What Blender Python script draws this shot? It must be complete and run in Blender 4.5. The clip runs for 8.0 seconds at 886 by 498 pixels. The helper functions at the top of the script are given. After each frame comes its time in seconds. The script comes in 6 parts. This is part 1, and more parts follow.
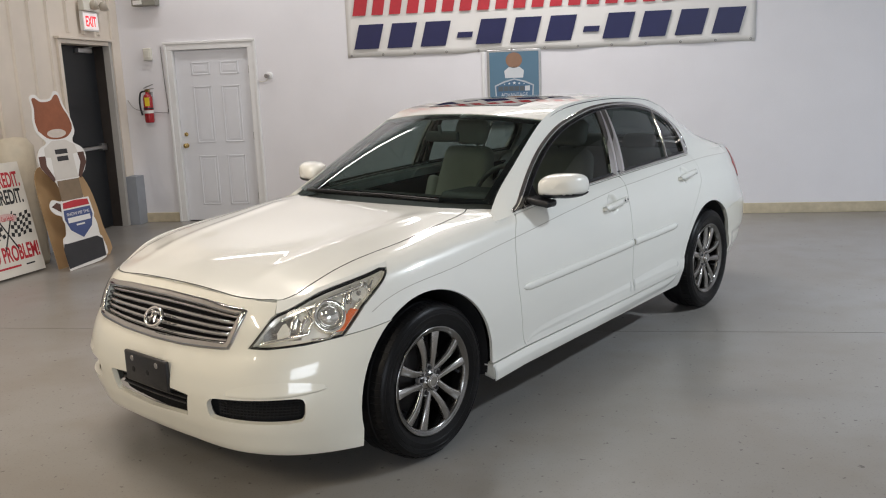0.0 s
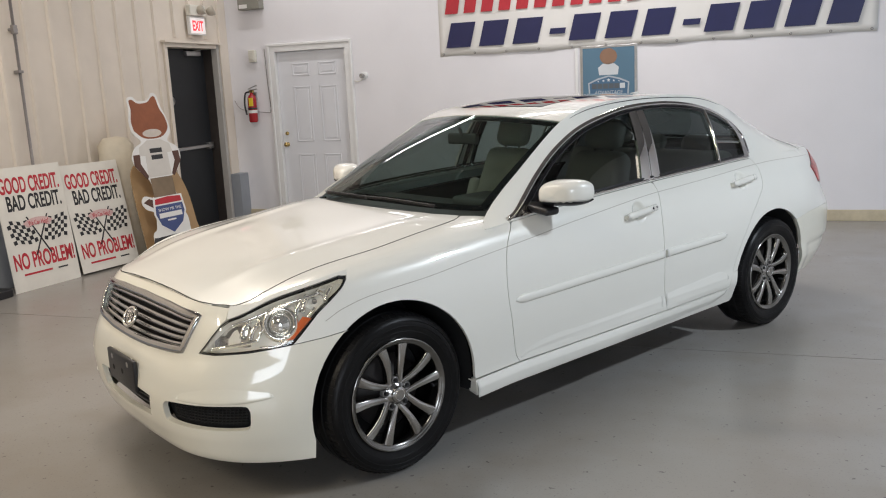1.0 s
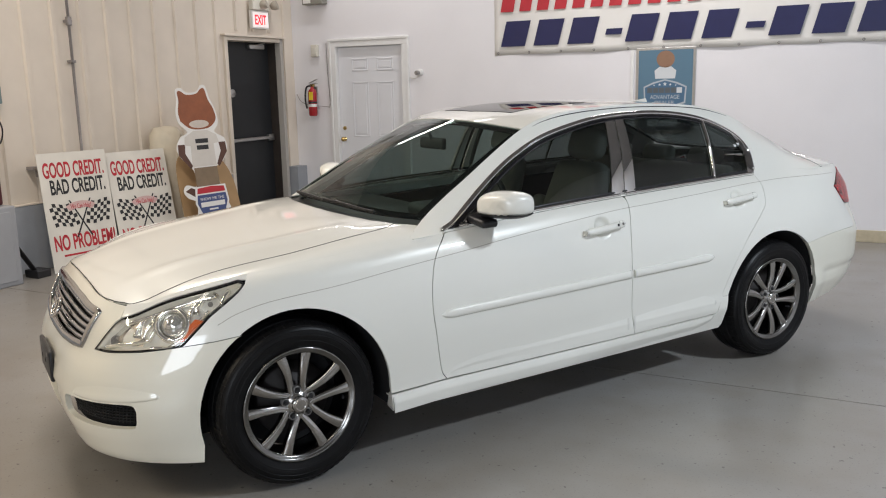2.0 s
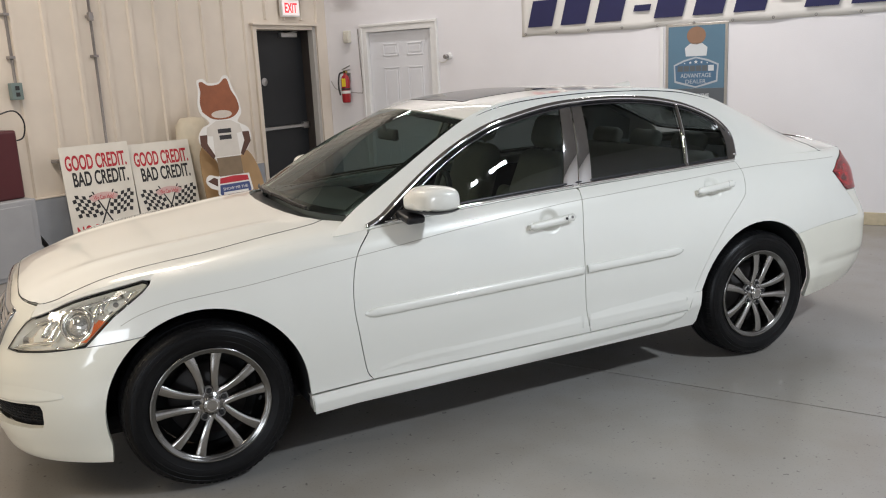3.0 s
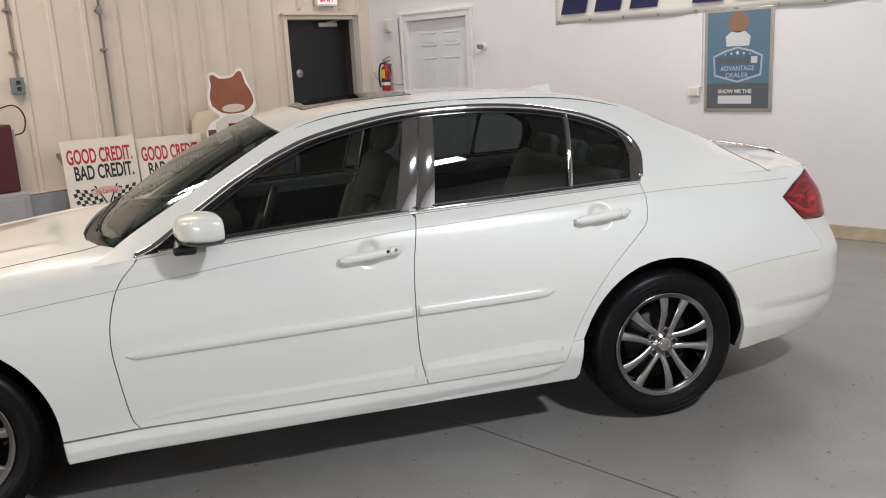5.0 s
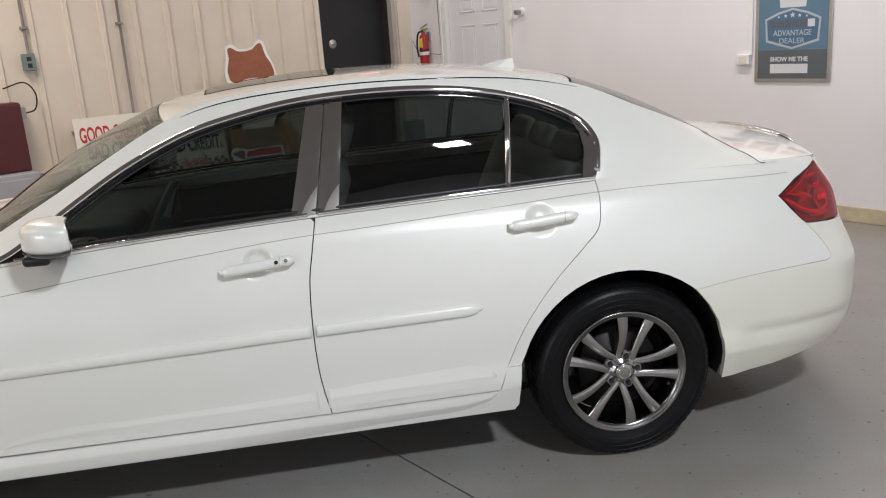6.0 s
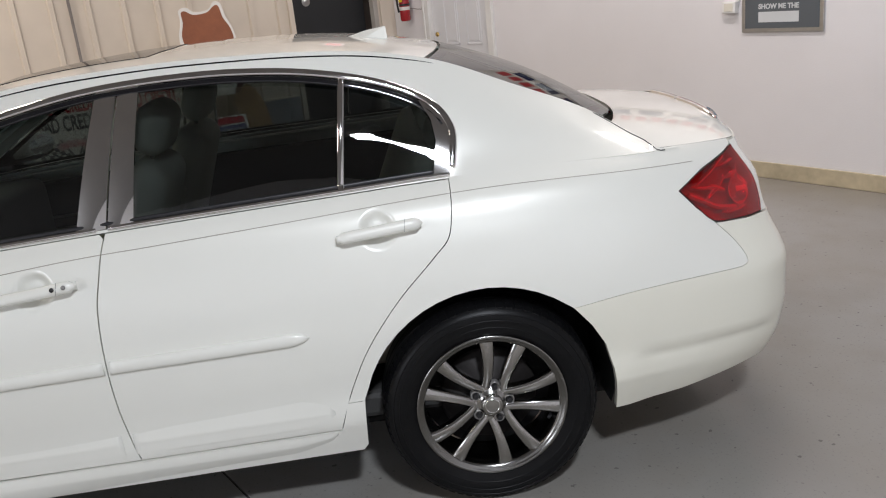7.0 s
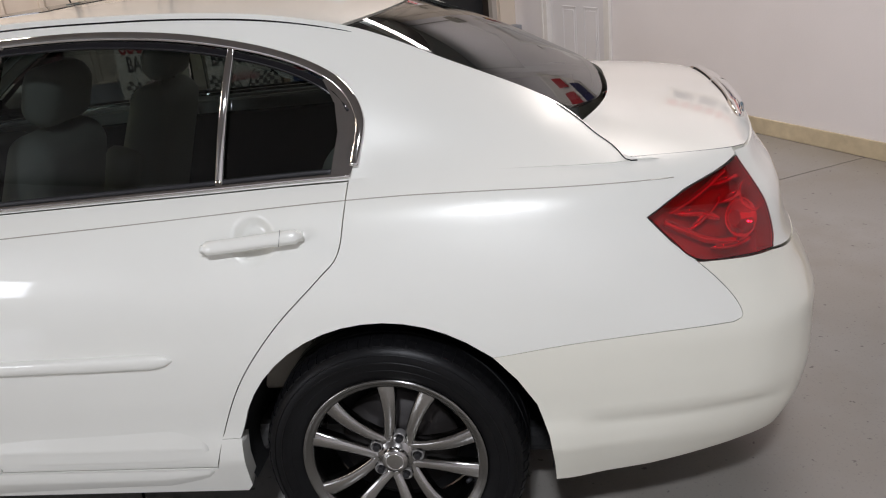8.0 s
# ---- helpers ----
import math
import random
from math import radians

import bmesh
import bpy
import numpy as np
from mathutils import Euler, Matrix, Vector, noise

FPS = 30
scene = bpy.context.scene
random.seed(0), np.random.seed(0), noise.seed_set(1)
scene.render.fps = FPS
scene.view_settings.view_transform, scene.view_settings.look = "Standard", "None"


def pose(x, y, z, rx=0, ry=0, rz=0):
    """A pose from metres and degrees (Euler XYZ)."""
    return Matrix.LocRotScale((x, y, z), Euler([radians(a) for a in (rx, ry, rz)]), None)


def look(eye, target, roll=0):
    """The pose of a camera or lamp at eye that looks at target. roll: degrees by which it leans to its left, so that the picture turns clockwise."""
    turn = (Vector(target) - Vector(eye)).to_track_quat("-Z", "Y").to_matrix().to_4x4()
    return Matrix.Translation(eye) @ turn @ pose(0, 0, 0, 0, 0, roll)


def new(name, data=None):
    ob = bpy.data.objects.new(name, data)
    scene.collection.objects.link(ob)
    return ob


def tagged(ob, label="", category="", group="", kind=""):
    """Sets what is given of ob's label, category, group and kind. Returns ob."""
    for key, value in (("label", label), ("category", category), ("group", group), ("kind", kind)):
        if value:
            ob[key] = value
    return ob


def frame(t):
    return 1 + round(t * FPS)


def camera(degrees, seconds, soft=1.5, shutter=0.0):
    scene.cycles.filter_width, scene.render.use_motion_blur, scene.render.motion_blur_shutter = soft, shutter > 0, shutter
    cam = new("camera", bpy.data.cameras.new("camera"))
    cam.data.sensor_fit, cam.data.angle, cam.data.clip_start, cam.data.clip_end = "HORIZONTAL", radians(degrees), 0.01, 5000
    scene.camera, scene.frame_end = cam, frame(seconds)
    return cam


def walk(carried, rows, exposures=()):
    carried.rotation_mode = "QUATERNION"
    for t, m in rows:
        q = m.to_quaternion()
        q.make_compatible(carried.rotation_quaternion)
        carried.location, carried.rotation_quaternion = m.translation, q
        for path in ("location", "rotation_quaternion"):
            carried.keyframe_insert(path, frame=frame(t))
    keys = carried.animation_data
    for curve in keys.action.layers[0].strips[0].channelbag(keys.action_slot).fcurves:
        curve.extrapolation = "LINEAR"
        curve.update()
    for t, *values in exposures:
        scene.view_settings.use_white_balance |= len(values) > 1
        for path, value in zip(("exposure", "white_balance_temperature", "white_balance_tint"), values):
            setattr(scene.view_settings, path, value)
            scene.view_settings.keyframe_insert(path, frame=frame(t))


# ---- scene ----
cam = camera(55.6, 8.0, soft=1.1)
PATH = [
    (0, (0.157, 0.031, 1.571), (-0.133, 1.971, 1.18), -2.2),
    (0.5, (0.515, 0.154, 1.567), (0.011, 2.051, 1.185), -2.7),
    (1, (0.853, 0.36, 1.559), (0.209, 2.215, 1.176), -2.8),
    (1.2, (0.975, 0.493, 1.557), (0.289, 2.333, 1.179), -2.5),
    (2.3, (1.722, 0.943, 1.572), (0.767, 2.657, 1.186), -0.9),
    (2.5, (1.805, 1.059, 1.576), (0.823, 2.758, 1.189), -0.9),
    (3, (2.09, 1.278, 1.585), (1.011, 2.909, 1.164), -2.8),
    (3.5, (2.379, 1.506, 1.593), (1.247, 3.09, 1.135), -1.6),
    (4, (2.546, 1.872, 1.607), (1.364, 3.426, 1.173), -2.0),
    (4.2, (2.621, 2.02, 1.598), (1.388, 3.533, 1.162), -2.4),
    (5.5, (2.913, 3.031, 1.602), (1.483, 4.351, 1.143), -3.1),
    (6, (2.929, 3.486, 1.594), (1.422, 4.7, 1.09), -4.0),
    (6.5, (2.918, 3.947, 1.596), (1.416, 5.148, 1.047), -5.8),
    (7, (2.937, 4.356, 1.595), (1.379, 5.453, 0.988), -6.1),
    (7.3, (2.882, 4.632, 1.564), (1.259, 5.604, 0.915), -6.5),
    (7.5, (2.846, 4.823, 1.571), (1.181, 5.707, 0.902), -7.2),
    (7.7, (2.829, 5.001, 1.570), (1.132, 5.809, 0.888), -7.6),
    (8, (2.814, 5.224, 1.566), (1.095, 5.963, 0.860), -5.6),
]
walk(cam, [(t, look(eye, target, roll)) for t, eye, target, roll in PATH],
     [(0, 0.06, 6150, 10), (1.2, 0.13, 6150, 10), (2.5, 0.17, 6200, 10), (4.0, 0.2, 6350, 11.5), (6.0, 0.18, 6380, 13), (7.3, 0.12, 6350, 13), (8.0, 0.05, 6420, 15.5)])

# ---------------------------------------------------------------- light
world = bpy.data.worlds.new("world")
scene.world = world
world.use_nodes = True
world.node_tree.nodes["Background"].inputs[0].default_value = (0.75, 0.82, 1.0, 1)
world.node_tree.nodes["Background"].inputs[1].default_value = 0.02
CEIL = 4.1
scene.view_settings.exposure = 0.0


def lamp(name, m, sx, sy, watts, colour):
    data = bpy.data.lights.new(name, "AREA")
    data.shape, data.size, data.size_y, data.energy, data.color = "RECTANGLE", sx, sy, watts, colour
    ob = new(name, data)
    ob.matrix_world = m
    return ob


COOL, WARM, AMBERISH, TUNGSTEN = (0.89, 0.947, 1.0), (1.0, 0.925, 0.87), (1.0, 0.87, 0.74), (1.0, 0.84, 0.62)
# far bay flood, ceiling troffers and tube rows, two of them added as fill
FITTINGS = [  # x, y, width, length, watts, colour
    (4.15, 4.38, 0.34, 0.42, 172, COOL),
    (-3.6, 8.9, 2.4, 0.12, 22, WARM),
    (-2.9, 4.14, 2.5, 0.07, 44, AMBERISH),
    (-2.9, 4.32, 2.5, 0.07, 44, AMBERISH),
    # made-up fill over the front of the bay, no lamp known here
    (-0.6, 0.6, 0.6, 1.2, 16, TUNGSTEN),
    (-3.6, -0.6, 0.25, 2.4, 112, TUNGSTEN),
    # row added and placed to brighten the north wall
    (-0.2, 8.15, 2.4, 0.3, 62, WARM),
]
for x, y, w, l, watts, colour in FITTINGS:
    lamp("ceiling_and_fill_lamp", pose(x, y, CEIL - 0.13), w * 0.92, l * 0.95, watts, colour)
# assumed daylight through the panes of an unseen overhead door, raised as fill
lamp("door_daylight_fill", pose(3.2, -4.85, 2.1, 90, 0, 0), 3.6, 1.6, 128, (0.90, 0.945, 1.0))

# ---------------------------------------------------------------- materials
MATS = {}


def mat(name, base, rough=0.5, metal=0.0, coat=0.0, vary=0.06, scale=12.0, bump=0.0, fine=180.0, spec=0.5, glow=None):
    if name in MATS:
        return MATS[name]
    m = bpy.data.materials.new(name)
    m.use_nodes = True
    nt = m.node_tree
    b = nt.nodes["Principled BSDF"]
    b.inputs["Roughness"].default_value, b.inputs["Metallic"].default_value = rough, metal
    b.inputs["Coat Weight"].default_value, b.inputs["Coat Roughness"].default_value = coat, 0.03
    b.inputs["Specular IOR Level"].default_value = spec
    b.inputs["Base Color"].default_value = (*base, 1)
    tc = nt.nodes.new("ShaderNodeTexCoord")
    if vary > 0:
        n1, n2 = nt.nodes.new("ShaderNodeTexNoise"), nt.nodes.new("ShaderNodeTexNoise")
        n1.inputs["Scale"].default_value, n2.inputs["Scale"].default_value = scale, scale * 0.13
        n1.inputs["Detail"].default_value = 5
        add = nt.nodes.new("ShaderNodeMath")
        add.operation = "ADD"
        ramp = nt.nodes.new("ShaderNodeMapRange")
        ramp.inputs["From Min"].default_value, ramp.inputs["From Max"].default_value = 0.6, 1.4
        ramp.inputs["To Min"].default_value, ramp.inputs["To Max"].default_value = 1 - vary, 1 + vary
        mul = nt.nodes.new("ShaderNodeVectorMath")
        mul.operation = "SCALE"
        mul.inputs[0].default_value = base
        for n in (n1, n2):
            nt.links.new(tc.outputs["Object"], n.inputs["Vector"])
        nt.links.new(n1.outputs[0], add.inputs[0])
        nt.links.new(n2.outputs[0], add.inputs[1])
        nt.links.new(add.outputs[0], ramp.inputs["Value"])
        nt.links.new(ramp.outputs[0], mul.inputs["Scale"])
        nt.links.new(mul.outputs[0], b.inputs["Base Color"])
    if bump > 0:
        n3, bp = nt.nodes.new("ShaderNodeTexNoise"), nt.nodes.new("ShaderNodeBump")
        n3.inputs["Scale"].default_value, n3.inputs["Detail"].default_value = fine, 4
        bp.inputs["Strength"].default_value, bp.inputs["Distance"].default_value = bump, 0.004
        nt.links.new(tc.outputs["Object"], n3.inputs["Vector"])
        nt.links.new(n3.outputs[0], bp.inputs["Height"])
        nt.links.new(bp.outputs[0], b.inputs["Normal"])
    if glow:
        b.inputs["Emission Color"].default_value, b.inputs["Emission Strength"].default_value = (*glow[0], 1), glow[1]
    MATS[name] = m
    return m


def glass(name, tint, ior=1.5, rough=0.0):
    m = bpy.data.materials.new(name)
    m.use_nodes = True
    nt = m.node_tree
    nt.nodes.remove(nt.nodes["Principled BSDF"])
    tr, gl, mx, lw, p5, fr = (nt.nodes.new(k) for k in ("ShaderNodeBsdfTransparent", "ShaderNodeBsdfGlossy", "ShaderNodeMixShader", "ShaderNodeLayerWeight", "ShaderNodeMath", "ShaderNodeMapRange"))
    tr.inputs[0].default_value = (*tint, 1)
    gl.inputs["Roughness"].default_value = rough
    lw.inputs["Blend"].default_value = 0.5
    p5.operation = "POWER"
    p5.inputs[1].default_value = 5.0
    fr.inputs["To Min"].default_value = ((ior - 1) / (ior + 1)) ** 2 * 1.8    # both faces of the pane
    nt.links.new(lw.outputs["Facing"], p5.inputs[0])
    nt.links.new(p5.outputs[0], fr.inputs["Value"])
    nt.links.new(fr.outputs[0], mx.inputs[0])
    nt.links.new(tr.outputs[0], mx.inputs[1])
    nt.links.new(gl.outputs[0], mx.inputs[2])
    nt.links.new(mx.outputs[0], nt.nodes["Material Output"].inputs[0])
    MATS[name] = m
    return m


PAINT = mat("pearl_white_paint", (0.838, 0.832, 0.768), 0.34, 0.06, 1.0, 0.015, 3, 0, 180, 0.3)
PILLARCHROME = mat("polished_pillar_chrome", (0.82, 0.81, 0.79), 0.045, 1.0, 0, 0)
CHROME = mat("chrome", (0.80, 0.79, 0.775), 0.05, 1.0, 0, 0)
DARKCHROME = mat("smoked_chrome", (0.48, 0.48, 0.485), 0.14, 1.0, 0, 0.05, 30)
BUMPERPAINT = mat("aged_white_bumper_paint", (0.825, 0.802, 0.695), 0.38, 0.04, 1.0, 0.02, 3, 0, 180, 0.3)
ALLOY = mat("bright_alloy", (0.42, 0.41, 0.395), 0.17, 1.0, 0, 0.08, 25)
# darker copy of the spoke alloy; the rim's shade is in its colour
RIMALLOY = mat("shaded_rim_alloy", (0.24, 0.235, 0.225), 0.2, 1.0, 0, 0.1, 25)
RUBBER = mat("tyre_rubber", (0.005, 0.005, 0.0055), 0.38, 0, 0, 0.3, 40, 0.12, 220, 0.2)
BLACK = mat("black_plastic", (0.014, 0.014, 0.016), 0.38, 0, 0, 0.15, 60, 0.15, 300)
GLOSSBLACK = mat("gloss_black", (0.008, 0.008, 0.010), 0.08, 0, 0.5, 0)
# black of liners and backings; also drawn as shade in the panel gaps
SHADOWBLACK = mat("liner_felt_and_gap_shade", (0.010, 0.010, 0.011), 0.9, 0, 0, 0.2, 30, 0.3)
BEIGE = mat("beige_leather", (0.52, 0.49, 0.42), 0.5, 0, 0, 0.08, 14, 0.3, 260)
DASHMAT = mat("dark_grey_trim", (0.055, 0.054, 0.052), 0.6, 0, 0, 0.15, 30, 0.3)
HEADLINER = mat("grey_headliner", (0.50, 0.48, 0.44), 0.9, 0, 0, 0.06, 40, 0.3)
TINT = glass("tinted_side_glass", (0.265, 0.30, 0.30))
CLEAR = glass("clear_lamp_cover", (0.95, 0.95, 0.94), 1.42)
SCREEN = glass("green_windscreen_glass", (0.53, 0.64, 0.605))
REDGLASS = glass("red_lamp_cover", (1.0, 0.040, 0.085), 1.6)
SUNGLASS = glass("dark_roof_glass", (0.03, 0.035, 0.035), 1.6)
REDLENS = mat("red_lamp_lens", (0.30, 0.012, 0.022), 0.10, 0, 1.0, 0.25, 26, 0, 200, 0.8)
AMBER = mat("amber_reflector", (0.75, 0.16, 0.035), 0.12, 0, 0.6, 0.15, 60)
DISC = mat("brake_disc_steel", (0.025, 0.022, 0.021), 0.5, 0.5, 0, 0.2, 30)
REFLECTOR = mat("lamp_reflector", (0.95, 0.93, 0.88), 0.10, 0.9, 0, 0.1, 20)
LENSGREY = mat("silvery_lens", (0.78, 0.77, 0.73), 0.05, 0.75, 0.5, 0.1, 40)
LAMPBOWL = mat("silvered_lamp_bowl", (0.96, 0.93, 0.84), 0.20, 0.05, 0.4, 0.06, 22)
HOUSING = mat("lamp_housing_grey", (0.30, 0.29, 0.28), 0.3, 0.5, 0, 0.1, 30)

# ---------------------------------------------------------------- mesh helpers


def mesh_ob(name, verts, faces, material, parent=None, label="", smooth=True, normals=None):
    me = bpy.data.meshes.new(name)
    me.from_pydata([tuple(map(float, v)) for v in verts], [], [tuple(map(int, f)) for f in faces])
    me.materials.append(material)
    if smooth:
        me.polygons.foreach_set("use_smooth", [True] * len(me.polygons))
    me.update()
    if normals is not None:
        me.normals_split_custom_set_from_vertices([tuple(map(float, n)) for n in normals])
    ob = new(name, me)
    if parent is not None:
        ob.parent = parent
    if label:
        ob["label"] = label
    return ob


def part(name, bm, material, parent=None, label="", smooth=False):
    me = bpy.data.meshes.new(name)
    bm.to_mesh(me)
    bm.free()
    me.materials.append(material)
    if smooth:
        me.polygons.foreach_set("use_smooth", [True] * len(me.polygons))
    ob = new(name, me)
    if parent is not None:
        ob.parent = parent
    if label:
        ob["label"] = label
    return ob


def box_bm(x0, x1, y0, y1, z0, z1, bevel=0.0, seg=2, bm=None, m=None):
    b = bmesh.new()
    bmesh.ops.create_cube(b, size=1)
    for v in b.verts:
        v.co = Vector((x0 + (x1 - x0) * (v.co.x + .5), y0 + (y1 - y0) * (v.co.y + .5), z0 + (z1 - z0) * (v.co.z + .5)))
    if bevel:
        bmesh.ops.bevel(b, geom=b.edges[:], offset=bevel, segments=seg, affect="EDGES", profile=0.5)
    if m is not None:
        b.transform(m)
    if bm is None:
        return b
    me = bpy.data.meshes.new("tmp")
    b.to_mesh(me)
    b.free()
    bm.from_mesh(me)
    bpy.data.meshes.remove(me)
    return bm


def lathe(profile, n, axis_map):
    """Turns a profile of (radius, height) round an axis; axis_map takes radius*cos, radius*sin, height."""
    verts, faces = [], []
    for i in range(n):
        a = 2 * math.pi * i / n
        for r, h in profile:
            verts.append(axis_map(r * math.cos(a), r * math.sin(a), h))
    k = len(profile)
    for i in range(n):
        j = (i + 1) % n
        for p in range(k - 1):
            faces.append((i * k + p, j * k + p, j * k + p + 1, i * k + p + 1))
    return verts, faces


def tube(points, radius, n=8, closed=False):
    """A round bar along points."""
    p = [Vector(q) for q in points]
    verts, faces, m = [], [], len(p)
    up = Vector((0, 0, 1))
    for i, q in enumerate(p):
        a, b = (p[(i - 1) % m], p[(i + 1) % m]) if closed else (p[max(i - 1, 0)], p[min(i + 1, m - 1)])
        t = (b - a).normalized()
        s = t.cross(up)
        if s.length < 0.05:
            s = t.cross(Vector((1, 0, 0)))
        s.normalize()
        w = s.cross(t)
        for k in range(n):
            c = 2 * math.pi * k / n
            verts.append(q + radius * (math.cos(c) * s + math.sin(c) * w))
    for i in range(m if closed else m - 1):
        j = (i + 1) % m
        for k in range(n):
            faces.append((i * n + k, i * n + (k + 1) % n, j * n + (k + 1) % n, j * n + k))
    if not closed:
        faces.append(tuple(range(n)))
        faces.append(tuple(range((m - 1) * n, m * n)))
    return verts, faces


def dense(poly, step, closed=True):
    out = []
    p = [np.array(q, float) for q in poly]
    for a, b in zip(p, p[1:] + p[:1] if closed else p[1:]):
        k = max(1, int(math.ceil(np.linalg.norm(b - a) / step)))
        out += [a + (b - a) * i / k for i in range(k)]
    if not closed:
        out.append(p[-1])
    return np.array(out)


def shrink(poly, g):
    p = np.array(poly, float)
    area = 0.5 * np.sum(p[:, 0] * np.roll(p[:, 1], -1) - np.roll(p[:, 0], -1) * p[:, 1])
    t = np.roll(p, -1, 0) - p
    t /= np.linalg.norm(t, axis=1)[:, None] + 1e-12
    nn = np.stack([-t[:, 1], t[:, 0]], 1) * np.sign(area)
    b = nn + np.roll(nn, 1, 0)
    b /= np.maximum(np.linalg.norm(b, axis=1), 0.6)[:, None]
    return p + g * b


def inside(pts, poly):
    x, y = pts[:, 0][:, None], pts[:, 1][:, None]
    a, b = poly, np.roll(poly, -1, 0)
    cross = ((a[:, 1] > y) != (b[:, 1] > y)) & (x < (b[:, 0] - a[:, 0]) * (y - a[:, 1]) / (b[:, 1] - a[:, 1] + 1e-15) + a[:, 0])
    return cross.sum(1) % 2 == 1


def near_edge(pts, poly):
    a, b = poly, np.roll(poly, -1, 0)
    ab = b - a
    best = np.full(len(pts), 9.0)
    for i in range(len(a)):
        t = np.clip(((pts - a[i]) @ ab[i]) / (ab[i] @ ab[i] + 1e-15), 0, 1)
        best = np.minimum(best, np.linalg.norm(pts - a[i] - t[:, None] * ab[i], axis=1))
    return best


def triangulate(poly, holes, step):
    from mathutils.geometry import delaunay_2d_cdt
    loops = [poly, *holes]
    lo, hi = poly.min(0), poly.max(0)
    gx, gy = np.meshgrid(np.arange(lo[0] + step / 2, hi[0], step), np.arange(lo[1] + step / 2, hi[1], step), indexing="ij")
    g = np.stack([gx.ravel(), gy.ravel()], 1)
    if len(g):
        keep = inside(g, poly)
        for h in holes:
            keep &= ~inside(g, h)
        g = g[keep]
        for q in loops:
            if len(g):
                g = g[near_edge(g, q) > 0.45 * step]
    pts, edges = [], []
    for q in loops:
        base = len(pts)
        pts += [Vector(v) for v in q]
        edges += [(base + i, base + (i + 1) % len(q)) for i in range(len(q))]
    pts += [Vector(v) for v in g]
    vc, _, fc, *_ = delaunay_2d_cdt(pts, edges, [], 0, 1e-7)
    vc = np.array([tuple(v) for v in vc])
    fc = np.array([f for f in fc if len(f) == 3])
    cen = vc[fc].mean(1)
    ok = inside(cen, poly)
    for h in holes:
        ok &= ~inside(cen, h)
    return vc, fc[ok]


def surface_normals(fmap, q):
    e = 1e-3
    a = fmap(q[:, 0] + e, q[:, 1]) - fmap(q[:, 0] - e, q[:, 1])
    b = fmap(q[:, 0], q[:, 1] + e) - fmap(q[:, 0], q[:, 1] - e)
    nn = np.cross(a, b)
    nn /= np.linalg.norm(nn, axis=1)[:, None] + 1e-12
    p = fmap(q[:, 0], q[:, 1])
    c = np.stack([np.clip(p[:, 0], 0.1, 3.1), 0 * p[:, 0], 0 * p[:, 0] + 0.55], 1)
    return nn * np.sign(((p - c) * nn).sum(1) + 1e-9)[:, None], p


def skin(name, poly, fmap, material, parent, label="", holes=(), gap=0.002, step=0.03, depth=0.014, lift=0.0, mirror=False, fine=None, blend=None):
    """A panel of the body: the part of a curved surface inside a closed outline, with edges turned inwards."""
    fine = fine or step * 0.7
    loop = shrink(dense(poly, fine), gap)
    cut = [shrink(dense(h, fine), -gap) for h in holes]
    q, f = triangulate(loop, cut, step)
    nn, p = surface_normals(fmap, q)
    if blend is not None:
        nn = blend(q, nn)
    p = p + nn * lift
    fn = np.cross(p[f[:, 1]] - p[f[:, 0]], p[f[:, 2]] - p[f[:, 0]])
    flip = (fn * nn[f].mean(1)).sum(1) < 0
    f[flip] = f[flip][:, ::-1]
    verts, faces, norms = list(p), [tuple(t) for t in f], list(nn)
    for lp in (loop, *cut):
        m, at = surface_normals(fmap, lp)
        at = at + m * lift
        t = np.roll(at, -1, 0) - np.roll(at, 1, 0)
        o = np.cross(t, m)
        o /= np.linalg.norm(o, axis=1)[:, None] + 1e-12
        base, k = len(verts), len(lp)
        verts += list(at) + list(at - m * depth)
        norms += list(o) * 2
        for i in range(k):
            j = (i + 1) % k
            quad = (base + i, base + j, base + k + j, base + k + i)
            fq = np.cross(np.array(verts[quad[1]]) - verts[quad[0]], np.array(verts[quad[2]]) - verts[quad[0]])
            faces.append(quad if fq @ o[i] > 0 else quad[::-1])
    verts, norms = np.array(verts), np.array(norms)
    side = np.array([1, 1 if mirror else -1, 1.0])
    verts, norms = verts * side, norms * side
    if not mirror:
        faces = [t[::-1] for t in faces]
    return mesh_ob(name, verts, faces, material, parent, label, True, norms)


SECTION = ((-.5, -.25), (-.5, .35), (-.42, .7), (-.25, .93), (0, 1), (.25, .93), (.42, .7), (.5, .35), (.5, -.25))


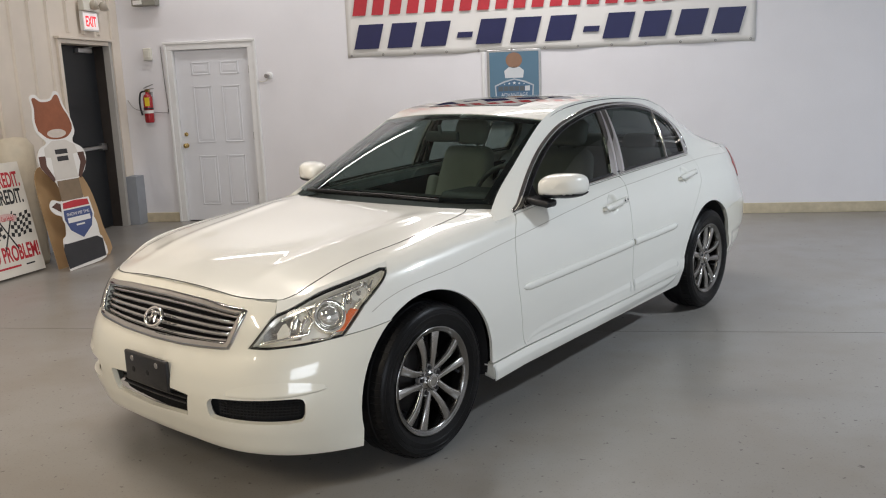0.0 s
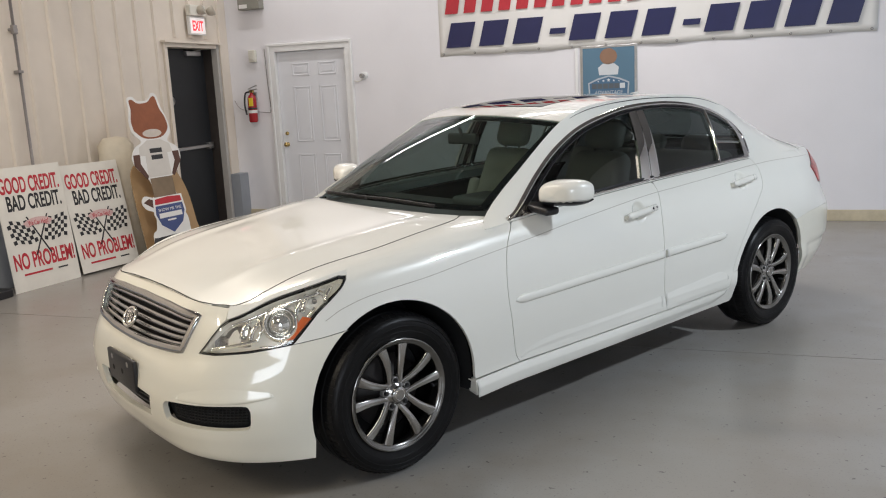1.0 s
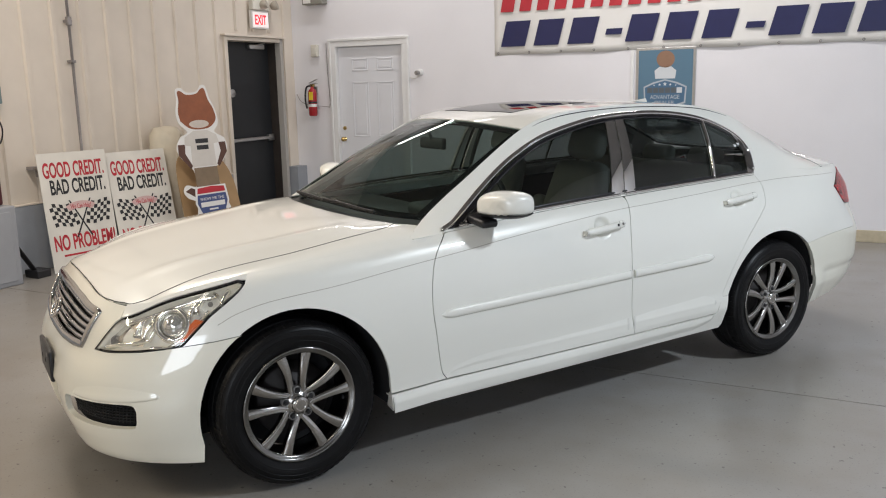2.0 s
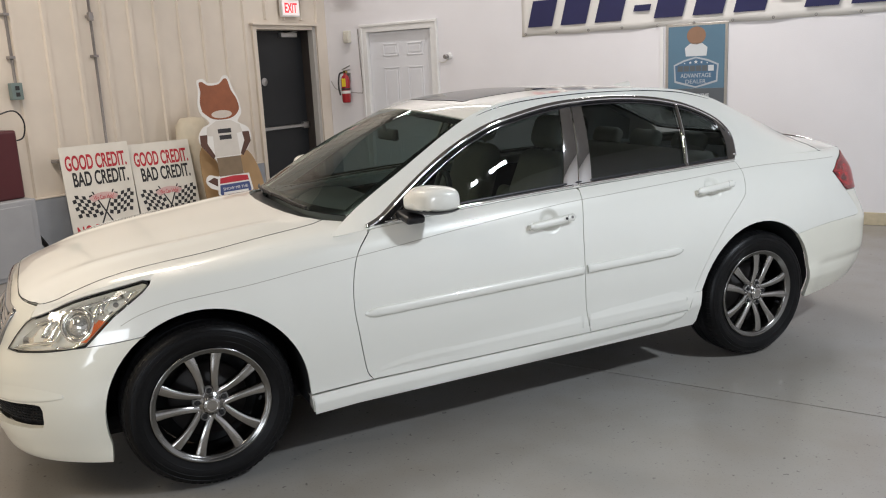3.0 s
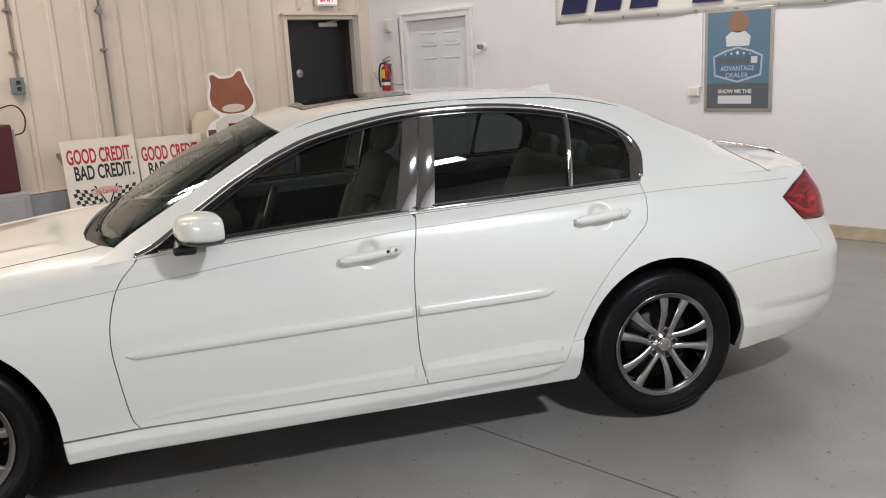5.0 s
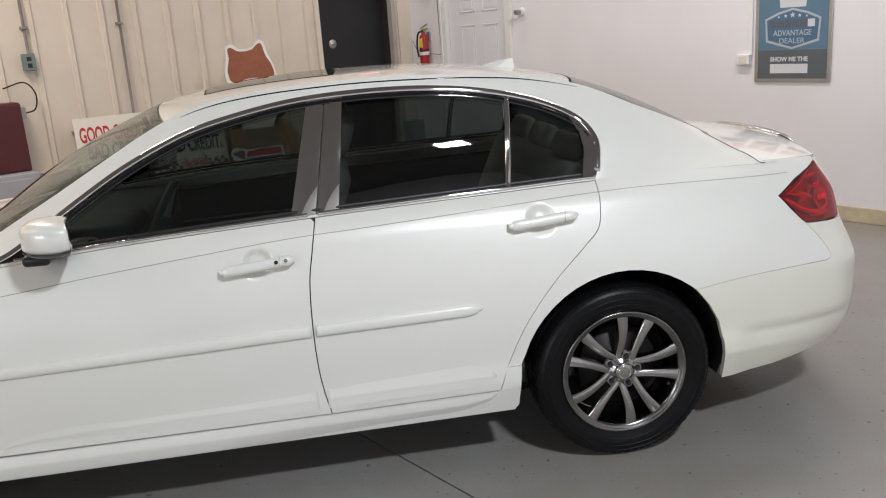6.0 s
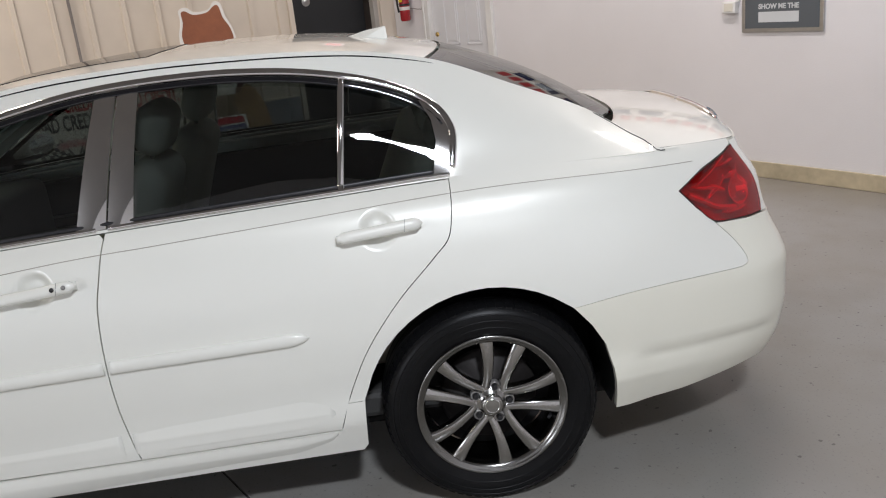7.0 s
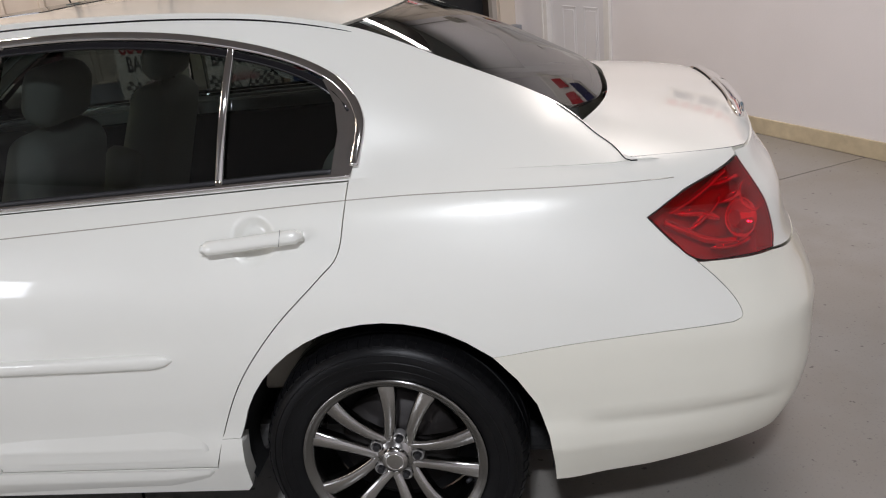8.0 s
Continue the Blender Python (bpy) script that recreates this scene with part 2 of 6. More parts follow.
def strip(name, line, fmap, width, height, material, parent, label="", mirror=False, taper=0.0, closed=False, lift=0.0, ends=(1, 1), sec=SECTION):
    """A raised moulding along a line on a surface; sec: its section, across and outwards; ends: which ends run out thin."""
    q = dense(line, 0.02, closed)
    m, p = surface_normals(fmap, q)
    t = np.roll(p, -1, 0) - np.roll(p, 1, 0)
    if not closed:
        t[0], t[-1] = p[1] - p[0], p[-1] - p[-2]
    o = np.cross(t, m)
    o /= np.linalg.norm(o, axis=1)[:, None] + 1e-12
    verts, faces, k, nq = [], [], len(sec), len(q)
    for i in range(nq):
        s = 1.0
        if taper and not closed:
            e = min(np.linalg.norm(p[i] - p[j]) if on else 9 for j, on in zip((0, -1), ends))
            s = 0.15 + 0.85 * math.sqrt(min(1, e / taper))
        for a, b in sec:
            verts.append((p[i] + o[i] * a * width * s + m[i] * (b * height * s + lift)) * np.array([1, 1 if mirror else -1, 1]))
    for i in range(nq if closed else nq - 1):
        j = (i + 1) % nq
        for a in range(k - 1):
            faces.append((i * k + a, i * k + a + 1, j * k + a + 1, j * k + a))
    if not closed:
        faces += [tuple(range(k)), tuple(range((nq - 1) * k, nq * k))]
    ob = mesh_ob(name, verts, faces, material, parent, label)
    return ob


def merge(name, pieces, material, parent=None, label="", smooth=True):
    """Joins lists of (verts, faces) into one mesh."""
    verts, faces = [], []
    for v, f in pieces:
        base = len(verts)
        verts += list(v)
        faces += [tuple(i + base for i in t) for t in f]
    return mesh_ob(name, verts, faces, material, parent, label, smooth)

# ---------------------------------------------------------------- the car's surfaces (u: back from the front axle, v: out from the middle, z: up)
def pch(xs, ys):
    """Smooth curve through points, with no overshoot between them."""
    x, y = np.array(xs, float), np.array(ys, float)
    h = np.diff(x); m = np.diff(y) / h
    d = np.zeros(len(x))
    for i in range(1, len(x) - 1):
        if m[i - 1] * m[i] > 0:
            a, b = 2 * h[i] + h[i - 1], h[i] + 2 * h[i - 1]
            d[i] = (a + b) / (a / m[i - 1] + b / m[i])
    d[0], d[-1] = m[0], m[-1]
    def at(q):
        q = np.clip(np.asarray(q, float), x[0], x[-1])
        i = np.clip(np.searchsorted(x, q) - 1, 0, len(x) - 2)
        t = (q - x[i]) / h[i]
        return ((1 + 2 * t) * (1 - t) ** 2 * y[i] + t * (1 - t) ** 2 * h[i] * d[i]
                + t * t * (3 - 2 * t) * y[i + 1] + t * t * (t - 1) * h[i] * d[i + 1])
    return at
OUT = np.array([(-.798,0),(-.795,.22),(-.777,.44),(-.718,.60),(-.613,.72),(-.46,.805),(-.25,.858),(0,.882),(.4,.889),(1.2,.888),(2.0,.884),(2.6,.884),
       (2.85,.886),(3.15,.876),(3.4,.850),(3.63,.805),(3.80,.737),(3.905,.61),(3.965,.34),(3.98,0)])
def catmull(p, n):
    p = np.vstack([2*p[0]-p[1], p, 2*p[-1]-p[-2]]); out = []
    for i in range(1, len(p)-2):
        for t in np.arange(n)/n:
            a,b,c,d = p[i-1:i+3]
            out.append(.5*((2*b)+(c-a)*t+(2*a-5*b+4*c-d)*t*t+(3*b-a-3*c+d)*t**3))
    return np.vstack([out, p[-2]])
_o = catmull(np.vstack([OUT[1]*[1,-1], OUT, OUT[-2]*[1,-1]]), 16)[16:-16]
_s = np.r_[0, np.cumsum(np.hypot(*np.diff(_o, axis=0).T))]
_s -= np.interp(0.0, _o[:,0], _s)
S0, S1 = float(_s[0]), float(_s[-1])
def plan(s): return np.interp(s, _s, _o[:,0]), np.interp(s, _s, _o[:,1])
def plan_n(s):
    a, b = plan(np.asarray(s)-.03), plan(np.asarray(s)+.03)
    du, dv = b[0]-a[0], b[1]-a[1]; l = np.hypot(du, dv)+1e-9
    return -dv/l*1.0, du/l
# height of the shoulder, where the flanks roll over
zb = pch([S0, S0+.45, -.7, -.6, -.5, -.355, -.2, .1, .42, .78, 1.14, 1.74, 2.06, 2.46, 2.76, 3.1, 3.5, S1-.6, S1],
         [.785, .777, .772, .777, .802, .835, .862, .892, .92, .946, .975, 1.005, 1.016, 1.028, 1.037, 1.043, 1.036, 1.022, 1.034])
DS = pch([-.03,0,.02,.04,.07,.12,.2,.3,.4,.5,.56,.60,.64,.68,.72,.82],[.15,.105,.086,.07,.054,.038,.018,.005,0,.003,.007,.0085,.0065,.0075,.016,.04])
KS = pch([-.5,.8,1.7,2.4,2.8,3.1,3.5,4],[1,1,1.12,1.35,1.5,1.5,1.4,1])
DF = pch([.17,.2,.25,.3,.4,.48,.55,.60,.68,.745,.775,.82],[.055,.032,.014,-.002,-.014,-.002,.02,.045,.075,.115,.145,.21])
DR = pch([.2,.25,.3,.4,.5,.62,.68,.74,.8,.9,1.0,1.06,1.1],[.16,.10,.06,.015,0,0,.02,.05,.075,.10,.160,.178,.19])
def smooth(a, b, x):
    t = np.clip((np.asarray(x)-a)/(b-a), 0, 1); return t*t*(3-2*t)
def inset(s, z):
    wf, wr = smooth(-.25, S0+.55, s), smooth(3.25, S1-.55, s)
    step = .012*smooth(.455, .425, z)*smooth(3.28, 3.4, s)*(1-smooth(3.75, 3.9, s))
    return step + (1-wf-wr)*KS(s)*DS(zb(s)-z) + wf*DF(z) + wr*DR(z)
def ring(s, z):
    u, v = plan(s); nu, nv = plan_n(s); d = inset(s, z)
    return np.stack([u-nu*d, v-nv*d, z+0*u], -1)
# hood and boot: heights over the plan, bounded by the shoulder
_es = np.linspace(S0, S1, 700)
_ep = ring(_es, zb(_es))
_fi, _ri = _es < 0.9, _es > 3.2
def edge_front(u): return np.interp(u, _ep[_fi,0], _ep[_fi,1]), np.interp(u, _ep[_fi,0], _ep[_fi,2])
_hc = pch([-.662,-.58,-.4,-.2,0,.2,.4,.6,.8],[.787,.822,.871,.906,.934,.956,.975,.987,.995])
def hood_z(u, v):
    ve, ze = edge_front(u)
    t = np.clip(np.abs(v)/np.maximum(ve, .02), 0, 1)
    ridge = .0065*np.exp(-((np.abs(v)-.395-.11*(np.asarray(u)+.6))/.045)**2)*smooth(-.62, -.35, u)*(1-smooth(.30, .46, u))
    return ze + (_hc(u)-ze)*(1-t**(2.6+2.2*smooth(0, .5, u))) + ridge


_tc = pch([3.3, 3.45, 3.6, 3.7, 3.8, 3.95], [1.116, 1.106, 1.092, 1.078, 1.060, 1.042])


def edge_rear(u):
    return np.interp(u, _ep[_ri, 0], _ep[_ri, 1]), np.interp(u, _ep[_ri, 0], _ep[_ri, 2])


def boot_z(u, v):
    ve, ze = edge_rear(u)
    t = np.clip(np.abs(v) / np.maximum(ve, .02), 0, 1)
    return ze + (_tc(u) - ze) * (1 - t ** 3)


EDGE = np.array([(.55, .752, .932), (.60, .733, .948), (.64, .716, .973), (.68, .701, 1.001), (.72, .688, 1.025), (.82, .662, 1.082), (.93, .640, 1.143), (1.07, .612, 1.224), (1.2, .589, 1.298), (1.30, .575, 1.349), (1.42, .572, 1.394), (1.55, .569, 1.42), (1.75, .565, 1.438),
                 (2.0, .56, 1.446), (2.25, .556, 1.441), (2.5, .545, 1.424), (2.78, .518, 1.371), (3.045, .520, 1.262), (3.28, .530, 1.155), (3.335, .560, 1.120), (3.38, .612, 1.088), (3.42, .655, 1.064)] + [tuple(float(x) for x in ring(s_, zb(s_))) for s_ in (3.48, 3.56)])
edge_v, edge_z = pch(EDGE[:, 0], EDGE[:, 1]), pch(EDGE[:, 0], EDGE[:, 2])


def hood_map(u, v):
    return np.stack([u, v, hood_z(u, v)], -1)


def boot_map(u, v):
    return np.stack([u, v, boot_z(u, v)], -1)


def belt_v(u):
    return ring(u, zb(u))[..., 1]


def flank(u, z):
    """The side of the cabin, from the shoulder up to the edge of the roof."""
    z0, z1 = zb(u), edge_z(u)
    t = (z - z0) / np.maximum(z1 - z0, 0.02)
    v = belt_v(u) + (edge_v(u) - belt_v(u)) * t + 0.05 * (z1 - z0) * np.sin(np.pi * np.clip(t, 0, 1)) * 1.2
    return np.stack([u, v, z + 0 * u], -1)


def patch(b, t, bulge, hollow=0.0):
    """Glass between a lower and an upper curve; w runs across, r upwards."""
    def at(w, r):
        p, q = b(w), t(w)
        a = p + (q - p) * r[..., None]
        way = q - p
        up = np.stack([-way[..., 2] * np.sign(way[..., 0]), 0 * r, np.abs(way[..., 0])], -1)
        up /= np.linalg.norm(up, axis=-1)[..., None]
        return a + up * (bulge * (1 - hollow * w ** 2) * np.sin(np.pi * np.clip(r, 0, 1)))[..., None]
    return at


def screen_low(w): return np.stack([.530 + .135 * w ** 4, .688 * w, 1.002 - .010 * w ** 2], -1)
def screen_top(w): return np.stack([1.215 + .085 * w ** 2, .575 * w, 1.388 - .040 * w ** 2], -1)
def rear_low(w): return np.stack([3.43 - .11 * np.abs(w) ** 3, .527 * w, 1.106 + .027 * np.abs(w) ** 3], -1)
def rear_top(w): return np.stack([2.86 - .08 * w ** 2, .518 * w, 1.380 - .010 * w ** 2], -1)


screen_map = patch(screen_low, screen_top, .035, .9)
rear_map = patch(rear_low, rear_top, .025, .85)
_rc = pch([1.15, 1.215, 1.5, 1.85, 2.1, 2.4, 2.7, 2.86, 2.9], [1.365, 1.388, 1.436, 1.459, 1.463, 1.449, 1.41, 1.378, 1.368])


def roof_map(u, w):
    v = edge_v(u) * w
    return np.stack([u, v, edge_z(u) + (_rc(u) - edge_z(u)) * (1 - np.abs(w) ** 2.4)], -1)




def seam_normal(u, other):
    """The mean direction of the flank below and the surface above along the shoulder."""
    a, _ = surface_normals(ring, np.stack([u, zb(u) - 0.004], 1))
    b, _ = surface_normals(other, np.stack([u, (zb(u) + 0.006) if other is flank else ring(u, zb(u))[..., 1] - 0.008], 1))
    m = a + b
    return m / np.linalg.norm(m, axis=1)[:, None]


def blend_at(other, reach, u0, u1):
    """Rounds the meeting of two body surfaces along the shoulder, between the stations u0 and u1."""
    def low(q, nn):
        w = (1 - smooth(0, reach, zb(q[:, 0]) - q[:, 1])) * smooth(u0, u0 + .06, q[:, 0]) * (1 - smooth(u1 - .06, u1, q[:, 0]))
        m = nn + (seam_normal(q[:, 0], other) - nn) * w[:, None]
        return m / np.linalg.norm(m, axis=1)[:, None]
    return low


def blend_up(reach, u0, u1):
    def up(q, nn):
        w = (1 - smooth(0, reach, q[:, 1] - zb(q[:, 0]))) * smooth(u0, u0 + .06, q[:, 0]) * (1 - smooth(u1 - .06, u1, q[:, 0]))
        m = nn + (seam_normal(q[:, 0], flank) - nn) * w[:, None]
        return m / np.linalg.norm(m, axis=1)[:, None]
    return up


def blend_sail(q, nn):
    """The cabin side rolls into the quarter below it and over the top edge towards the boot lid."""
    nn = blend_up(.09, 2.80, 3.50)(q, nn)
    w = .55 * (1 - smooth(0, .09, edge_z(q[:, 0]) - q[:, 1])) * smooth(3.12, 3.32, q[:, 0])
    m = nn + (np.array([.10, .30, .95]) - nn) * w[:, None]
    w = .85 * (1 - smooth(.58, .84, q[:, 0]))
    m = m + (np.array([-.22, .50, .84]) - m) * w[:, None]
    return m / np.linalg.norm(m, axis=1)[:, None]


def blend_quarter(q, nn):
    nn = blend_at(flank, .06, 2.80, 3.50)(q, nn)
    w = .5 * (1 - smooth(0, .055, zb(q[:, 0]) - q[:, 1])) * smooth(3.36, 3.50, q[:, 0])
    m = nn + (np.array([.10, .30, .95]) - nn) * w[:, None]
    return m / np.linalg.norm(m, axis=1)[:, None]


def blend_wing(q, nn):
    ve, _ = edge_front(q[:, 0])
    w = (1 - smooth(0, .07, ve - np.abs(q[:, 1]))) * smooth(-.5, -.3, q[:, 0]) * (1 - smooth(.66, .72, q[:, 0]))
    m = nn + (seam_normal(q[:, 0], hood_map) - nn) * w[:, None]
    return m / np.linalg.norm(m, axis=1)[:, None]


car = tagged(new("car"), "pearl white four-door sedan with chrome window trim on the showroom floor", "car")
car.matrix_world = pose(-1.1355, 3.8053, 0, 0, 0, 58.238)

# ---------------------------------------------------------------- the car's panels


def arc(cu, cz, r, a0, a1, n=24):
    return [(cu + r * math.cos(math.radians(a0 + (a1 - a0) * i / n)), cz + r * math.sin(math.radians(a0 + (a1 - a0) * i / n))) for i in range(n + 1)]


def smooth_line(pts, n=8):
    return [tuple(q) for q in catmull(np.array(pts, float), n)]


def tops(a, b, n, drop=0.0):
    return [(s, float(zb(s)) - drop) for s in np.linspace(a, b, n)]


ARCH_R = arc(2.855, 0.335, 0.392, -8, 170)
DOOR_A = smooth_line([(.725, .935), (.655, .858), (.618, .757), (.606, .645), (.618, .521), (.642, .361), (.668, .312)])
DOOR_B = smooth_line([(1.79, 1.003), (1.77, .90), (1.752, .80), (1.746, .65), (1.750, .5), (1.762, .40), (1.780, .318)])
DOOR_C = smooth_line([(2.795, 1.034), (2.79, .97), (2.772, .887), (2.72, .832), (2.605, .722), (2.505, .595), (2.437, .465), (2.384, .325)])
LAMP = smooth_line([(-.835, .612), (-.735, .712), (-.635, .745), (-.50, .787), (-.35, .820), (-.205, .848)], 6)[:-1] + smooth_line(
    [(-.205, .848), (-.186, .838), (-.215, .808), (-.325, .738), (-.442, .632)], 6)[:-1] + smooth_line([(-.442, .632), (-.60, .617), (-.76, .609), (-.835, .612)], 5)[:-1]
TAIL = smooth_line([(3.499, .918), (3.60, .962), (3.79, 1.010)], 6)[:-1] + smooth_line([(3.79, 1.010), (3.822, .965), (3.850, .90), (3.862, .83), (3.850, .794)], 6)[:-1] + smooth_line(
    [(3.850, .794), (3.75, .797), (3.617, .808), (3.55, .862), (3.499, .918)], 6)[:-1]
SEAM = smooth_line([(3.119, .627), (3.28, .647), (3.415, .655), (3.55, .6575), (3.688, .656)], 5)[:-1] + smooth_line([(3.688, .656), (3.712, .668), (3.698, .708), (3.66, .757), (3.614, .803)], 5)
GRILLE = [(2 * S0 + .885, .735), (2 * S0 + .94, .612), (2 * S0 + 1.2, .596)] + [(S0, .592), (-1.2, .596), (-.94, .612), (-.885, .735), (-1.15, .748), (S0, .752), (2 * S0 + 1.15, .748)]


def full_ring(s, z):
    """The outline carried across the middle of the nose to the other side."""
    far = s < S0
    p = ring(np.where(far, 2 * S0 - s, s), z)
    p[..., 1] = np.where(far, -p[..., 1], p[..., 1])
    return p


def full_ring_rear(s, z):
    far = s > S1
    p = ring(np.where(far, 2 * S1 - s, s), z)
    p[..., 1] = np.where(far, -p[..., 1], p[..., 1])
    return p


def both(line):
    """A line on one half of the nose, and the same on the other half."""
    return [(2 * S0 - s, z) for s, z in line]


# front bumper: one piece round the nose, with the holes of the grille, intakes and lamps
half_top = [(-.215, .652), (-.32, .640), (-.438, .630)]
lamp_low = [(-.60, .614), (-.76, .606), (-.842, .609), (-.742, .716), (-.720, .727), (-.713, .768)]
half_bot = [(S0, .195), (-1.2, .20), (-.98, .195), (-.7, .182), (-.487, .176), (-.388, .172)] + arc(0.0, 0.33, 0.392, 193, 127, 10)
left = half_bot + half_top + lamp_low + [(-.9, .776), (-1.15, .786), (S0, .795)]
right = [q for q in reversed(both(left[1:-1]))]
FOG = smooth_line([(-1.018, .392), (-1.0, .412), (-.95, .420), (-.80, .425), (-.65, .424), (-.622, .408), (-.620, .376), (-.626, .342), (-.655, .330), (-.80, .330), (-.98, .335), (-1.012, .350), (-1.018, .392)], 4)[:-1]
INTAKE = [(-1.13, .405), (-1.155, .315), (S0, .300)] + both([(S0, .300), (-1.155, .315), (-1.13, .405)])[1:] + [(S0, .425)]
front_bumper = skin("front_bumper", left + right, full_ring, BUMPERPAINT, car, "slightly creamier white bumper cover", holes=[FOG, both(FOG), INTAKE, GRILLE], step=0.022, depth=0.022, gap=0.0008)
brow_section = ((.050, -.001), (.034, .0008), (.016, .0030), (.003, .0052), (-.003, .0048), (-.006, .0022), (-.010, -.001))
for mir in (False, True):
    strip("intake_brow", smooth_line([(-.93, .436), (-.80, .439), (-.66, .441), (-.575, .445), (-.530, .450)], 4), ring, 1, 1, BUMPERPAINT, front_bumper, "", mir, taper=0.16, sec=brow_section)

FENDER = half_top[::1] + [(-.325, .733), (-.208, .812), (-.180, .838), (-.172, .858)] + tops(-.16, .72, 30, -.003) + DOOR_A[1:] + [(.395, .30)] + arc(0.0, 0.33, 0.392, 0, 124.5)
for mir in (False, True):
    skin("front_fender", FENDER, ring, PAINT, car, mirror=mir, step=0.022, blend=blend_at(hood_map, .05, -.32, .74))
    brow = tops(-.7136, -.155, 30, -.003) + [(-.168, .850), (-.19, .851)] + [(a, b + .004) for a, b in smooth_line([(-.205, .850), (-.35, .822), (-.50, .789), (-.635, .747), (-.716, .7265)], 6)]
    skin("wing_brow", brow, ring, PAINT, car, mirror=mir, step=0.015, gap=0.0, depth=0.006)
    # top of the wing, between the bonnet's edge and the shoulder
    cut = smooth_line([(-.577, .517), (-.556, .580), (-.51, .609), (-.40, .635), (-.25, .650), (.014, .668), (.25, .664), (.42, .658), (.52, .642), (.578, .614)])
    shoulder = [(float(ring(s, zb(s))[0]), float(ring(s, zb(s))[1])) for s in np.linspace(-.70, .80, 60)]
    shoulder = [q for q in shoulder if q[0] > -.577]
    wing = cut + [(.625, .655), (.66, .690), (.70, .705), (.80, .74), (.80, shoulder[-1][1])] + shoulder[::-1]
    skin("wing_top", wing, hood_map, PAINT, car, mirror=mir, step=0.02, gap=0.0, depth=0.004, blend=blend_wing)

hood_half = smooth_line([(-.637, .0), (-.636, .2), (-.629, .40), (-.602, .502), (-.572, .557), (-.536, .599), (-.40, .633), (-.25, .648), (.014, .666), (.25, .662), (.42, .656), (.52, .640), (.575, .612)])
hood_back = [(.552, .57), (.515, .50), (.486, .36), (.473, .18), (.470, 0)]
cowl_back = [(float(screen_low(np.array(w))[0]) + .02, .688 * w) for w in np.linspace(0, .97, 14)]
hood = skin("hood", hood_half + hood_back + [(u, -v) for u, v in reversed((hood_half + hood_back)[1:-1])], hood_map, PAINT, car, step=0.025, gap=0.003, lift=0.001)

# dark strip laid on the edge to draw the shade in the hood gap
strip("hood_gap_shade", [(u, -v) for u, v in reversed(hood_half[1:])] + hood_half, hood_map, .0030, .0010, SHADOWBLACK, car, "dark strip drawn for the shade in the hood gap", lift=0.0006)

# white filler added under the hood edge so the gap stays pale
filler_half = [(-.6405, 0), (-.639, .2), (-.633, .4), (-.606, .503), (-.565, .50), (-.585, .40), (-.60, 0)]
skin("hood_gap_filler", filler_half + [(u, -v) for u, v in reversed(filler_half[1:-1])], hood_map, PAINT, car, step=0.04, lift=-0.0035, gap=0, depth=0.002)
cowl_half = [(u - .006, v) for u, v in cowl_back] + [(.655, .690), (.615, .655), (.577, .613)] + [(u + .002, v) for u, v in hood_back]
skin("cowl", cowl_half[:-1] + [(.472, 0)] + [(u, -v) for u, v in reversed(cowl_half[1:-1])], hood_map, BLACK, car, "black plastic scuttle panel", step=0.04, lift=-0.014, gap=0.0)


def dish_map(cs, cz, radius, deep):
    def at(s, z):
        r = np.clip(np.hypot(s - cs, z - cz) / radius, 0, 1)
        p = ring(s, z)
        p[..., 1] = p[..., 1] - deep * (1 - smooth(.35, 1, r))
        return p
    return at


def handles(door, ring_line, centre, bar, mir, keyed):
    skin("handle_pocket", ring_line, dish_map(*centre, .061, .022), PAINT, door, "", mirror=mir, step=0.012, gap=-0.002, depth=0.001)
    ob = strip("door_handle", bar, ring, .034, .016, PAINT, door, "body-coloured pull handle", mir, taper=0.006, lift=0.022)
    end = bar[2][0] - .052
    strip("cap_seam", [(end - .002, bar[2][1] - .022), (end + .002, bar[2][1] + .012)], ring, .0014, .0008, HOUSING, ob, "", mir, lift=0.0372)
    for a, b in ((bar[0], (bar[0][0] + .03, bar[0][1] + .0025)), ((bar[2][0] - .045, bar[2][1] - .0035), (bar[2][0] - .006, bar[2][1]))):
        strip("handle_mount", [a, b], ring, .024, .030, PAINT, door, "", mir)
    if keyed:
        for s in (.062, .030):
            knob("key_button", ring, bar[2][0] - s, bar[2][1] - .13 * s * .7, [(.0065, 0), (.006, .002), (0, .0025)], BLACK if s > .05 else HOUSING, door, "", mir, .0405)


def knob(name, fmap, a, b, profile, material, parent, label="", mir=False, lift=0.0, n=24, squash=1.0):
    """A turned piece standing on a surface, along its normal."""
    m, p = surface_normals(fmap, np.array([[a, b]], float))
    m, p = Vector(m[0]), Vector(p[0])
    x = Vector((1, 0, 0)) - m * m.x
    x.normalize()
    y = m.cross(x)
    sd = Vector((1, 1 if mir else -1, 1))
    v, f = lathe(profile, n, lambda q, r, h: (p + x * q + y * r * squash + m * (h + lift)) * sd)
    return mesh_ob(name, v, f, material, parent, label)


WINDOW = smooth_line([(.705, .942), (.785, .972), (.87, 1.026), (1.0, 1.112), (1.15, 1.203), (1.30, 1.276), (1.43, 1.324), (1.63, 1.368), (1.8, 1.391), (2.0, 1.400), (2.2, 1.396), (2.41, 1.373), (2.61, 1.325), (2.76, 1.255), (2.822, 1.175), (2.815, 1.09), (2.80, 1.040)], 6)
BELT = [(u, float(zb(u)) + .004) for u in np.linspace(2.75, .80, 30)]
LOOP = WINDOW + BELT


